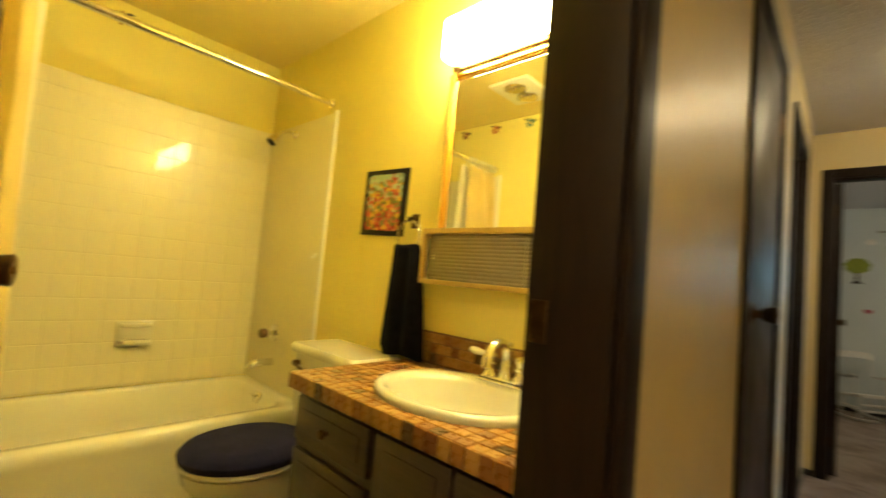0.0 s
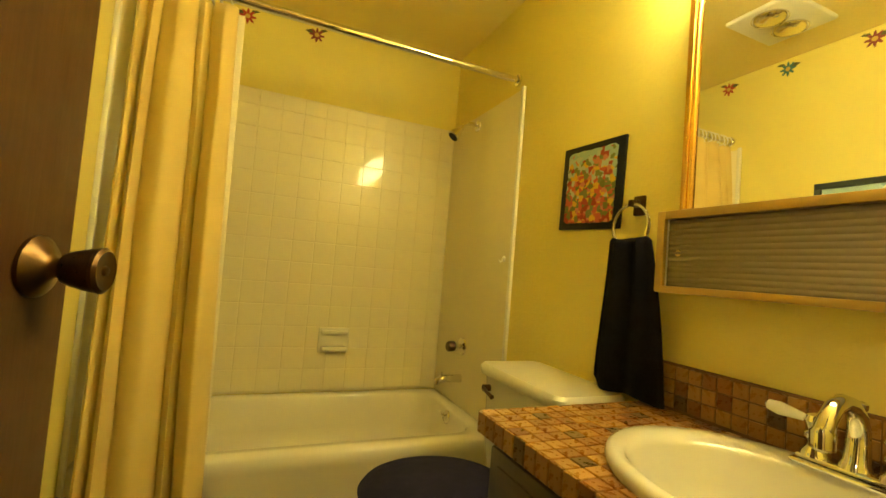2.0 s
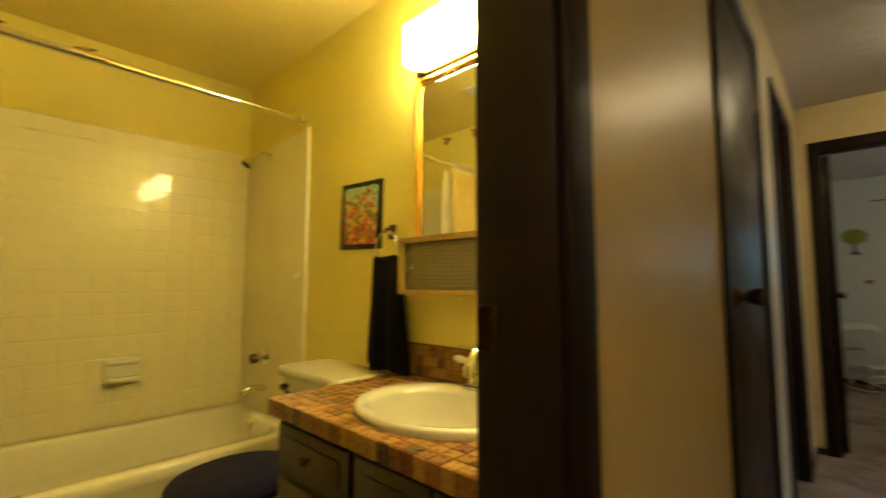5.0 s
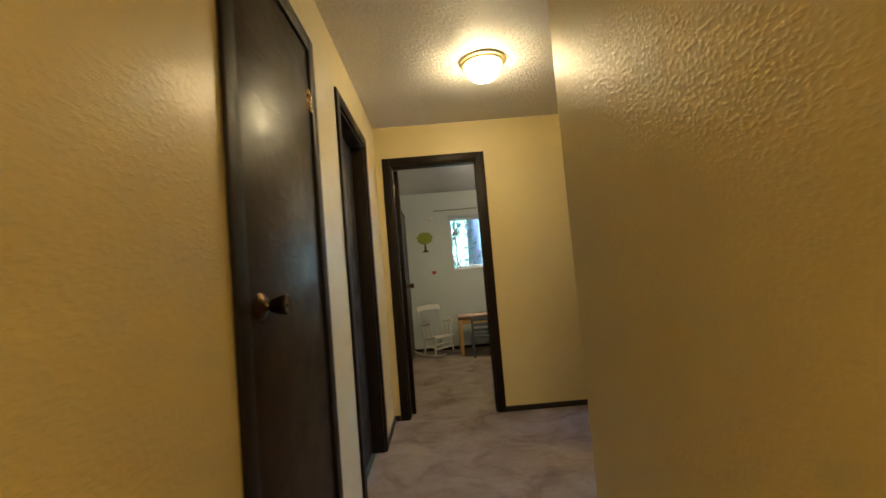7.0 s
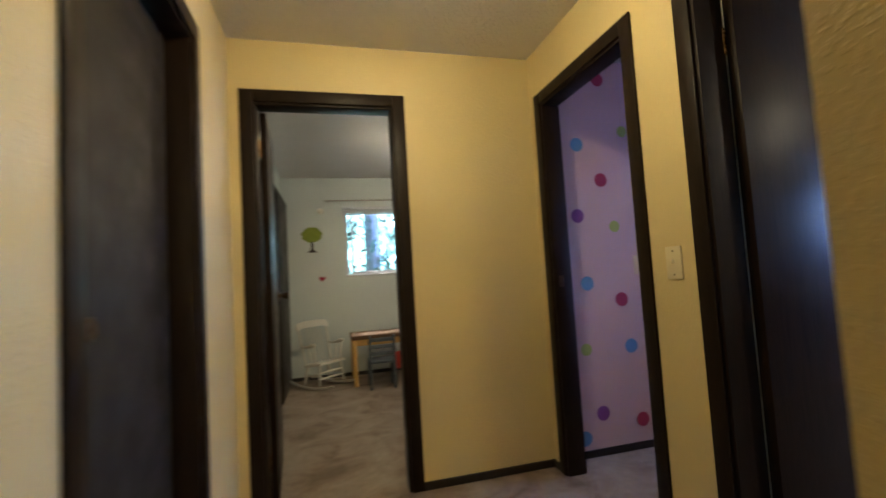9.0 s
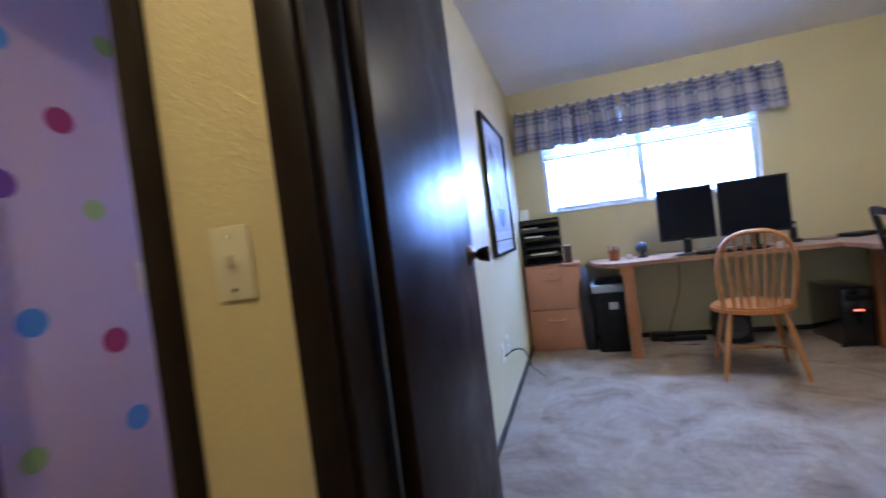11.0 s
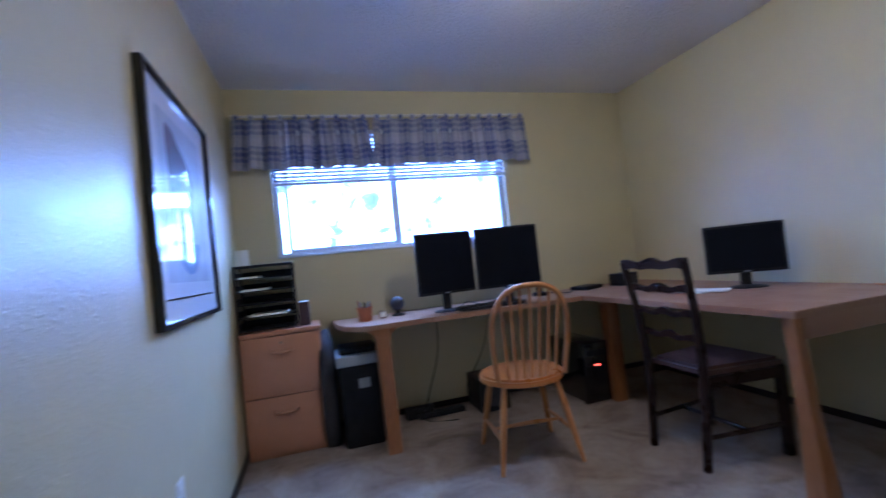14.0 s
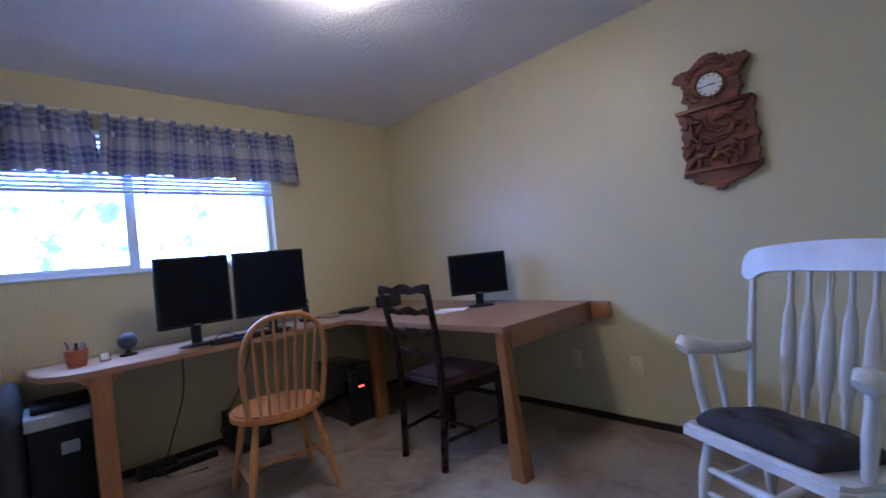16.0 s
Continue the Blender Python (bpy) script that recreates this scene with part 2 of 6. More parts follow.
def carpet():
    m, n, l, b = blank("beige_plush_carpet")
    v = coords(n, l)
    big, mid, tuft = noise_at(n, l, v, 3.2, 5, 0.6, 0.8), noise_at(n, l, v, 22, 4), noise_at(n, l, v, 380, 2)
    mx = n.new("ShaderNodeMixRGB")
    mx.blend_type, mx.inputs[0].default_value = "MULTIPLY", 0.8
    l.new(ramp(n, l, big, [(0.30, (0.150, 0.094, 0.058)), (0.47, (0.275, 0.203, 0.148)), (0.64, (0.35, 0.278, 0.21))]), mx.inputs[1])
    l.new(ramp(n, l, mid, [(0.3, grey(0.78)), (0.7, grey(1.0))]), mx.inputs[2])
    l.new(mx.outputs[0], b.inputs["Base Color"])
    b.inputs["Roughness"].default_value, b.inputs["Sheen Weight"].default_value = 0.95, 0.15
    one = bumped(n, l, mid, b, 0.6, 0.012)
    bumped(n, l, tuft, b, 0.8, 0.004, one)
    return m


def mosaic():
    m, n, l, b = blank("brown_mosaic_tile")
    o = n.new("ShaderNodeObjectInfo")
    col = ramp(n, l, o.outputs["Random"], [(0.0, (0.085, 0.048, 0.022)), (0.05, (0.21, 0.090, 0.026)), (0.24, (0.31, 0.160, 0.042)),
               (0.50, (0.25, 0.112, 0.030)), (0.66, (0.36, 0.200, 0.055)), (0.86, (0.16, 0.056, 0.020)), (0.94, (0.33, 0.175, 0.050))], "CONSTANT")
    v = coords(n, l)
    mx = n.new("ShaderNodeMixRGB")
    mx.blend_type, mx.inputs[0].default_value = "MULTIPLY", 0.6
    l.new(col, mx.inputs[1])
    l.new(ramp(n, l, noise_at(n, l, v, 60, 5), [(0.3, grey(0.82)), (0.7, grey(1.0))]), mx.inputs[2])
    l.new(mx.outputs[0], b.inputs["Base Color"])
    l.new(ramp(n, l, noise_at(n, l, v, 90, 2), [(0.3, grey(0.22)), (0.7, grey(0.4))]), b.inputs["Roughness"])
    bumped(n, l, noise_at(n, l, v, 140, 3), b, 0.3, 0.001)
    return m


def plaid():
    """Blue, grey and cream checks woven along y and z."""
    m, n, l, b = blank("blue_plaid_cloth")
    tc = n.new("ShaderNodeTexCoord")
    sp = n.new("ShaderNodeSeparateXYZ")
    l.new(tc.outputs["UV"], sp.inputs[0])

    def bands(out, freq, shift):
        k, ad, fr = n.new("ShaderNodeMath"), n.new("ShaderNodeMath"), n.new("ShaderNodeMath")
        k.operation, ad.operation, fr.operation = "MULTIPLY", "ADD", "FRACT"
        k.inputs[1].default_value, ad.inputs[1].default_value = freq, shift
        l.new(out, k.inputs[0]), l.new(k.outputs[0], ad.inputs[0]), l.new(ad.outputs[0], fr.inputs[0])
        return fr.outputs[0]
    stops = [(0.0, (0.58, 0.57, 0.60)), (0.30, (0.14, 0.17, 0.36)), (0.40, (0.36, 0.36, 0.46)), (0.50, (0.075, 0.10, 0.27)), (0.64, (0.36, 0.36, 0.46)), (0.74, (0.14, 0.17, 0.36)), (0.86, (0.50, 0.49, 0.53))]
    a = ramp(n, l, bands(sp.outputs[0], 5.0, 0.1), stops, "CONSTANT")
    c = ramp(n, l, bands(sp.outputs[1], 5.4, 0.3), stops, "CONSTANT")
    mx = n.new("ShaderNodeMixRGB")
    mx.inputs[0].default_value = 0.5
    l.new(a, mx.inputs[1]), l.new(c, mx.inputs[2])
    l.new(mx.outputs[0], b.inputs["Base Color"])
    b.inputs["Roughness"].default_value, b.inputs["Sheen Weight"].default_value = 0.85, 0.1
    bumped(n, l, noise_at(n, l, coords(n, l), 500, 2), b, 0.3, 0.0006)
    through_light, mix = n.new("ShaderNodeBsdfTranslucent"), n.new("ShaderNodeMixShader")
    mix.inputs[0].default_value = 0.22
    l.new(mx.outputs[0], through_light.inputs["Color"])
    l.new(b.outputs[0], mix.inputs[1]), l.new(through_light.outputs[0], mix.inputs[2])
    l.new(mix.outputs[0], n["Material Output"].inputs["Surface"])
    return m


def daylight_backdrop(name, strength, stops, scale, ground=1.0, low=0.2, high=1.5):
    m, n, l, b = blank(name)
    v = coords(n, l)
    leaf = noise_at(n, l, v, scale, 8, 0.7, 0.5)
    col = ramp(n, l, leaf, stops)
    l.new(col, b.inputs["Emission Color"])
    b.inputs["Base Color"].default_value = (0, 0, 0, 1)
    sp, mr = n.new("ShaderNodeSeparateXYZ"), n.new("ShaderNodeMapRange")
    l.new(v, sp.inputs[0]), l.new(sp.outputs[2], mr.inputs["Value"]), l.new(mr.outputs[0], b.inputs["Emission Strength"])
    for key, val in (("From Min", low), ("From Max", high), ("To Min", strength * ground), ("To Max", strength)):
        mr.inputs[key].default_value = val
    b.inputs["Roughness"].default_value = 1.0
    return m


def reeded():
    m = clear("reeded_cabinet_glass", (0.50, 0.44, 0.33), 0.14, 1.45)
    m.node_tree.nodes["Principled BSDF"].inputs["Transmission Weight"].default_value = 0.62
    return m


def painting(name, stops, scale, rough=0.5):
    m, n, l, b = blank(name)
    v = coords(n, l)
    t = n.new("ShaderNodeTexVoronoi")
    t.inputs["Scale"].default_value = scale
    l.new(v, t.inputs["Vector"])
    sp = n.new("ShaderNodeSeparateColor")
    l.new(t.outputs["Color"], sp.inputs[0])
    l.new(ramp(n, l, sp.outputs[0], stops, "CONSTANT"), b.inputs["Base Color"])
    b.inputs["Roughness"].default_value = rough
    bumped(n, l, noise_at(n, l, v, 150, 3), b, 0.5, 0.001)
    return m


def floral():
    """Dabs of paint: flowers below, blue-green sky above."""
    m, n, l, b = blank("floral_painting")
    v = coords(n, l)
    t = n.new("ShaderNodeTexVoronoi")
    t.inputs["Scale"].default_value = 57
    wob = n.new("ShaderNodeMixRGB")
    wob.inputs[0].default_value = 0.02
    ns = n.new("ShaderNodeTexNoise")
    ns.inputs["Scale"].default_value = 40
    l.new(v, ns.inputs["Vector"]), l.new(v, wob.inputs[1]), l.new(ns.outputs["Color"], wob.inputs[2]), l.new(wob.outputs[0], t.inputs["Vector"])
    sp, sz = n.new("ShaderNodeSeparateColor"), n.new("ShaderNodeSeparateXYZ")
    l.new(t.outputs["Color"], sp.inputs[0]), l.new(v, sz.inputs[0])
    k, add = n.new("ShaderNodeMath"), n.new("ShaderNodeMath")
    k.operation, add.operation = "MULTIPLY_ADD", "MULTIPLY_ADD"
    k.inputs[1].default_value, k.inputs[2].default_value = 2.7, 0.19
    add.inputs[1].default_value = 0.68
    l.new(sz.outputs[2], k.inputs[0]), l.new(sp.outputs[0], add.inputs[0]), l.new(k.outputs[0], add.inputs[2])
    stops = [(0.0, (0.30, 0.03, 0.02)), (0.12, (0.14, 0.16, 0.04)), (0.24, (0.50, 0.10, 0.06)), (0.36, (0.62, 0.40, 0.05)), (0.46, (0.52, 0.20, 0.12)),
             (0.56, (0.16, 0.20, 0.07)), (0.66, (0.34, 0.05, 0.04)), (0.74, (0.42, 0.50, 0.40)), (0.90, (0.32, 0.46, 0.42))]
    l.new(ramp(n, l, add.outputs[0], stops, "CONSTANT"), b.inputs["Base Color"])
    b.inputs["Roughness"].default_value = 0.55
    bumped(n, l, noise_at(n, l, v, 150, 3), b, 0.5, 0.001)
    return m


CARPET, MOSAIC, PLAID, REEDED = carpet(), mosaic(), plaid(), reeded()
TREESOFFICE = daylight_backdrop("bright_trees", DAY_OFFICE, [(0.34, (0.018, 0.030, 0.032)), (0.42, (0.028, 0.043, 0.046)), (0.50, (0.26, 0.42, 1.0))], 1.9, 0.6)
TREESKIDS = daylight_backdrop("bright_garden", DAY_KIDS, [(0.34, (0.004, 0.009, 0.009)), (0.46, (0.013, 0.030, 0.030)), (0.58, (0.034, 0.070, 0.078)), (0.70, (0.30, 0.48, 0.66))], 5.5)
FLORAL = floral()


# ---- mesh tools ----


def box(bm, x0, x1, y0, y1, z0, z1, bevel=0.0, seg=2):
    m = Matrix.Translation(((x0 + x1) / 2, (y0 + y1) / 2, (z0 + z1) / 2)) @ Matrix.Diagonal((abs(x1 - x0), abs(y1 - y0), abs(z1 - z0), 1))
    r = bmesh.ops.create_cube(bm, size=1, matrix=m)
    if bevel:
        es = {e for v in r["verts"] for e in v.link_edges}
        bmesh.ops.bevel(bm, geom=list(es), offset=bevel, segments=seg, affect="EDGES", profile=0.5)
    return bm


def cyl(bm, a, b, r0, r1=None, n=16):
    a, b = Vector(a), Vector(b)
    d = b - a
    m = Matrix.Translation((a + b) / 2) @ d.to_track_quat("Z", "Y").to_matrix().to_4x4()
    bmesh.ops.create_cone(bm, cap_ends=True, segments=n, radius1=r0, radius2=r0 if r1 is None else r1, depth=d.length, matrix=m)
    return bm


def lathe(bm, profile, n=28, m=Matrix(), caps=True):
    """Turns a profile of (radius, height) about z."""
    rings = []
    for r, z in profile:
        if r < 1e-5:
            rings.append([bm.verts.new(m @ Vector((0, 0, z)))])
        else:
            rings.append([bm.verts.new(m @ Vector((r * math.cos(2 * math.pi * i / n), r * math.sin(2 * math.pi * i / n), z))) for i in range(n)])
    for p, q in zip(rings, rings[1:]):
        for i in range(n):
            j = (i + 1) % n
            if len(p) == 1 and len(q) > 1:
                bm.faces.new((p[0], q[i], q[j]))
            elif len(q) == 1 and len(p) > 1:
                bm.faces.new((p[i], p[j], q[0]))
            elif len(p) > 1:
                bm.faces.new((p[i], p[j], q[j], q[i]))
    for ring in (rings[0], rings[-1]):
        if caps and len(ring) > 2:
            bm.faces.new(ring)
    return bm


def tube(bm, pts, r, n=10, closed=False, flat=1.0):
    """Sweeps a round section along points; r is one radius or one a point."""
    pts = [Vector(p) for p in pts]
    rs = r if isinstance(r, (list, tuple)) else [r] * len(pts)
    rings, side = [], None
    for i, p in enumerate(pts):
        a = pts[i - 1] if i or closed else p
        b = pts[(i + 1) % len(pts)] if i + 1 < len(pts) or closed else p
        t = (b - a).normalized()
        if side is None:
            side = t.orthogonal().normalized()
        side = (side - t * side.dot(t)).normalized()
        up = t.cross(side)
        rings.append([bm.verts.new(p + rs[i] * (math.cos(2 * math.pi * k / n) * side + flat * math.sin(2 * math.pi * k / n) * up)) for k in range(n)])
    pairs = list(zip(rings, rings[1:])) + ([(rings[-1], rings[0])] if closed else [])
    for p, q in pairs:
        for k in range(n):
            bm.faces.new((p[k], p[(k + 1) % n], q[(k + 1) % n], q[k]))
    if not closed:
        bm.faces.new(rings[0]), bm.faces.new(rings[-1])
    return bm


def prism(bm, outline, lo, hi, m=Matrix(), bevel=0.0):
    """An outline in x and y, raised from lo to hi along z."""
    f = bm.faces.new([bm.verts.new(m @ Vector((x, y, lo))) for x, y in outline])
    r = bmesh.ops.extrude_face_region(bm, geom=[f])
    vs = [g for g in r["geom"] if isinstance(g, bmesh.types.BMVert)]
    bmesh.ops.translate(bm, verts=vs, vec=(m.to_3x3() @ Vector((0, 0, hi - lo))))
    if bevel:
        es = {e for v in vs for e in v.link_edges if all(w in vs for w in e.verts)}
        bmesh.ops.bevel(bm, geom=list(es), offset=bevel, segments=2, affect="EDGES")
    return bm


def part(name, bm, material, parent=None, label="", smooth=40):
    bmesh.ops.recalc_face_normals(bm, faces=bm.faces)
    me = bpy.data.meshes.new(name)
    bm.to_mesh(me)
    bm.free()
    me.shade_smooth()
    me.set_sharp_from_angle(angle=radians(smooth))
    for mt in material if isinstance(material, (list, tuple)) else [material]:
        me.materials.append(mt)
    ob = new(name, me)
    if parent is not None:
        ob.parent = parent
    return tagged(ob, label)


def B():
    return bmesh.new()


def thing(name, label, category, m=Matrix(), group="", kind=""):
    ob = new(name)
    ob.empty_display_size = 0.1
    ob.matrix_basis = m
    return tagged(ob, label, category, group, kind)


def piece(name, me, parent, m):
    ob = new(name, me)
    ob.parent = parent
    ob.matrix_basis = m
    return ob


def mesh_of(name, bm, material):
    bmesh.ops.recalc_face_normals(bm, faces=bm.faces)
    me = bpy.data.meshes.new(name)
    bm.to_mesh(me)
    bm.free()
    me.materials.append(material)
    return me


# ---- the large structure ----
TOP, DOOR_H = 2.46, 2.045


def wall(name, label, x0, x1, y0, y1, low, high, holes=()):
    """A wall along its longer side; holes are (from, to, sill, head). low and high are the paints of its two faces."""
    along_x = (x1 - x0) > (y1 - y0)
    a0, a1 = (x0, x1) if along_x else (y0, y1)
    bm = B()

    def put(p, q, z0, z1):
        if q - p > 1e-4 and z1 - z0 > 1e-4:
            box(bm, *((p, q, y0, y1) if along_x else (x0, x1, p, q)), z0, z1)
    at = a0
    for h0, h1, s, t in sorted(holes):
        put(at, h0, 0, TOP), put(h0, h1, 0, s), put(h0, h1, t, TOP)
        at = h1
    put(at, a1, 0, TOP)
    bm.normal_update()
    for f in bm.faces:
        f.material_index = 1 if (f.normal.y if along_x else f.normal.x) > 0.5 else 0
    return tagged(part(name, bm, [low, high]), label, "wall", kind="structure")


wall("wall_hall_west", "cream textured hall wall with three dark doors", -0.03, 0.09, -1.7, 4.265, BATH, HALL,
     [(0.07, 0.83, 0, DOOR_H), (1.735, 2.395, 0, DOOR_H), (2.915, 3.675, 0, DOOR_H)])
wall("wall_hall_east", "cream knock-down textured hall wall", 1.01, 1.11, -1.7, 2.265, HALL, HALL)
wall("wall_hall_south", "plain cream wall closing the hall", 0.09, 1.01, -1.8, -1.7, HALL, HALL)
wall("wall_alcove_south", "cream textured wall of the hall alcove", 1.11, 1.735, 2.165, 2.265, OFFICE, HALL)
wall("wall_alcove_office", "cream wall with the office doorway", 1.735, 1.85, 2.165, 3.285, HALL, OFFICE, [(2.272, 3.09, 0, DOOR_H)])
wall("wall_alcove_lilac", "cream wall with the lilac bedroom doorway", 1.735, 1.835, 3.285, 4.265, HALL, PURPLE, [(3.42, 4.135, 0, DOOR_H)])
wall("wall_hall_north", "cream wall ending the hall", -0.03, 1.835, 4.265, 4.365, HALL, BLUE, [(0.20, 0.92, 0, DOOR_H)])
wall("wall_bath_north", "yellow bathroom wall behind the mirror", -2.57, -0.03, 1.505, 1.605, BATH, HALL)
wall("wall_bath_west", "yellow bathroom wall above the tub", -2.57, -2.47, -0.115, 1.505, BATH, BATH)
wall("wall_bath_south", "yellow bathroom wall with flower stickers", -2.47, -0.03, -0.115, -0.015, BATH, BATH)
wall("wall_office_north", "pale yellow office wall with framed print", 1.835, 5.56, 3.235, 3.335, OFFICE, PURPLE)
wall("wall_office_south", "pale yellow office wall with carved clock", 1.735, 5.56, -0.06, 0.04, OFFICE, OFFICE)
wall("wall_office_west", "pale yellow office wall beside the door", 1.735, 1.835, 0.04, 2.165, OFFICE, OFFICE)
wall("wall_office_east", "pale yellow office wall with the window", 5.44, 5.56, 0.04, 3.235, OFFICE, OFFICE, [(1.21, 2.97, 1.22, 2.10)])
wall("wall_lilac_north", "lilac bedroom wall with coloured dots", 1.835, 4.3, 4.285, 4.365, PURPLE, BLUE)
# The opening is added out of view to let daylight into the lilac room.
wall("wall_lilac_east", "unseen lilac wall with an opening added for daylight", 4.2, 4.3, 3.335, 4.285, PURPLE, PURPLE, [(3.60, 4.05, 1.2, 2.0)])
wall("wall_kids_north", "pale blue bedroom wall with window", -0.04, 3.1, 7.3, 7.42, BLUE, BLUE, [(0.74, 1.70, 1.17, 2.0)])
wall("wall_kids_east", "plain pale blue wall closing the bedroom", 3.0, 3.1, 4.365, 7.3, BLUE, BLUE)
wall("wall_kids_west", "pale blue wall over the closet doors", -0.14, 0.04, 4.365, 7.3, BLUE, BLUE)


def slab(name, label, category, x0, x1, y0, y1, z0, z1, material):
    return tagged(part(name, box(B(), x0, x1, y0, y1, z0, z1), material), label, category, kind="structure")


slab("floor_hall", "mottled beige plush hall carpet", "carpet", 0.03, 1.79, -1.8, 4.32, -0.1, 0.0, CARPET)
slab("floor_office", "mottled beige plush office carpet", "carpet", 1.79, 5.56, -0.06, 3.29, -0.1, 0.0, CARPET)
slab("floor_lilac", "beige plush carpet of the lilac room", "carpet", 1.79, 4.30, 3.29, 4.32, -0.1, 0.0, CARPET)
slab("floor_kids", "mottled beige plush bedroom carpet", "carpet", 0.03, 3.10, 4.32, 7.42, -0.1, 0.0, CARPET)
slab("ground", "dark grassy ground round the house", "ground", -40.0, 40.0, -40.0, 40.0, -0.3, -0.12, surface("shaded_grass", (0.045, 0.060, 0.025), (0.07, 0.065, 0.035), 0.9, 0, 1.5, 0.8, 40, 0.02))
slab("floor_bath", "tan vinyl bathroom floor", "floor", -2.57, 0.03, -0.115, 1.605, -0.1, -0.004, VINYL)
slab("ceiling_hall", "textured off-white hall ceiling", "ceiling", 0.05, 1.78, -1.75, 4.30, 2.365, 2.5, CEIL)
slab("ceiling_bath", "yellow painted bathroom ceiling", "ceiling", -2.52, 0.0, -0.06, 1.55, 2.385, 2.5, BATHCEIL)
slab("ceiling_office", "textured off-white office ceiling", "ceiling", 1.79, 5.5, 0.0, 3.28, 2.40, 2.5, CEIL)
slab("ceiling_lilac", "textured bedroom ceiling", "ceiling", 1.79, 4.25, 3.30, 4.32, 2.40, 2.5, CEIL)
slab("ceiling_kids", "textured white bedroom ceiling", "ceiling", 0.0, 3.05, 4.33, 7.36, 2.36, 2.5, CEIL)


def skirting(name, x0, x1, y0, y1):
    return tagged(part(name, box(B(), x0, x1, y0, y1, 0.0, 0.042, 0.003, 1), BASE), "thin dark wooden baseboard", "baseboard", kind="structure")


skirting("baseboard", 0.977, 1.735, 4.253, 4.265)
skirting("baseboard", 0.09, 0.140, 4.253, 4.265)
skirting("baseboard", 0.09, 0.102, 3.735, 4.253)
skirting("baseboard", 0.09, 0.102, 2.455, 2.855)
skirting("baseboard", 0.09, 0.102, 0.895, 1.635)
skirting("baseboard", 0.998, 1.010, -1.7, 2.265)
skirting("baseboard", 1.723, 1.735, 3.152, 3.360)
skirting("baseboard", 1.723, 1.735, 4.197, 4.253)
skirting("baseboard", 1.847, 4.2, 4.273, 4.285)
skirting("baseboard", 1.835, 5.44, 3.223, 3.235)
skirting("baseboard", 1.835, 5.44, 0.040, 0.052)
skirting("baseboard", 5.428, 5.44, 0.052, 3.223)
skirting("baseboard", 0.05, 3.0, 7.288, 7.3)


# ---- doors ----


def knob(parent, x, y, z, side, dark=False):
    """A rose, neck and knob that stand off the leaf along y."""
    m = Matrix.Translation((x, y, z)) @ Matrix.Rotation(radians(-90 * side), 4, "X")
    h = part("door_knob", lathe(B(), [(0, 0), (0.034, 0), (0.034, 0.004), (0.029, 0.009), (0.016, 0.014), (0.011, 0.020), (0.011, 0.026), (0.016, 0.029)], 24, m), ROSE, parent, "aged bronze door knob")
    part("grip", lathe(B(), [(0.012, 0.027), (0.017, 0.029), (0.020, 0.037), (0.024, 0.052), (0.0255, 0.061), (0.024, 0.062)], 24, m), BRONZE if dark else BRASS, h)
    part("end_cap", lathe(B(), [(0.0255, 0.0615), (0.0262, 0.065), (0.022, 0.068), (0.017, 0.0665), (0.006, 0.066), (0.005, 0.069), (0, 0.0695)], 24, m), ROSE, h)


def door(name, label, m, width, depth, leaf=None, swing=0.0, leaf_mat=None, inner=0.0, knob_z=1.04, hinge_left=True, casing_back=True, strike=None, dark_knob=True, backset=0.062, hinges=True):
    """A cased opening: local x along the wall, y into it, z up, the origin midway on the near face."""
    d = thing(name, label, "door", m, kind="structure")
    w, c, hd = width / 2, 0.058, DOOR_H
    for y0, y1 in [(-0.013, 0.0)] + ([(depth, depth + 0.013)] if casing_back else []):
        part("casing", box(B(), -w - c, -w + 0.006, y0, y1, 0, hd + c, 0.003), TRIM, d)
        part("casing", box(B(), w - 0.006, w + c, y0, y1, 0, hd + c, 0.003), TRIM, d)
        part("head_casing", box(B(), -w + 0.006, w - 0.006, y0, y1, hd - 0.006, hd + c, 0.003), TRIM, d)
    t = 0.018
    part("jamb", box(B(), -w, -w + t, 0.0, depth, 0, hd, 0.002), TRIM, d)
    part("jamb", box(B(), w - t, w, 0.0, depth, 0, hd, 0.002), TRIM, d)
    part("head_jamb", box(B(), -w + t, w - t, 0.0, depth, hd - t, hd, 0.002), TRIM, d)
    if strike is not None:
        s = 1 if hinge_left else -1
        part("strike_plate", box(B(), *sorted((s * (w - t - 0.002), s * (w - t + 0.001))), inner + strike - 0.014, inner + strike + 0.014, knob_z - 0.03, knob_z + 0.03, 0.0008, 1), BRONZE, d, "dull bronze strike plate")
    if leaf:
        lw, s = width - 2 * t - 0.006, 1 if hinge_left else -1
        lm = Matrix.Translation((-s * (w - t - 0.003), inner + (0.035 if swing >= 0 else 0.0), 0)) @ Matrix.Rotation(radians(s * swing), 4, "Z")
        lf = part("leaf", box(B(), *sorted((0, s * lw)), -0.035, 0.0, 0.012, hd - t - 0.003, 0.0025), leaf_mat or DARK, d)
        lf.matrix_basis = lm
        knob(lf, s * (lw - backset), 0.0, knob_z, 1, dark_knob)
        knob(lf, s * (lw - backset), -0.035, knob_z, -1, dark_knob)
        for z in (0.22, 1.83) if hinges else ():
            part("hinge", cyl(box(B(), *sorted((-s * 0.004, s * 0.030)), -0.002 if swing else -0.037, 0.003 if swing else -0.034, z - 0.045, z + 0.045), (0, 0.004 if swing else -0.039, z - 0.045), (0, 0.004 if swing else -0.039, z + 0.045), 0.006, n=10), BRASS, lf, "brass hinge")
    return d


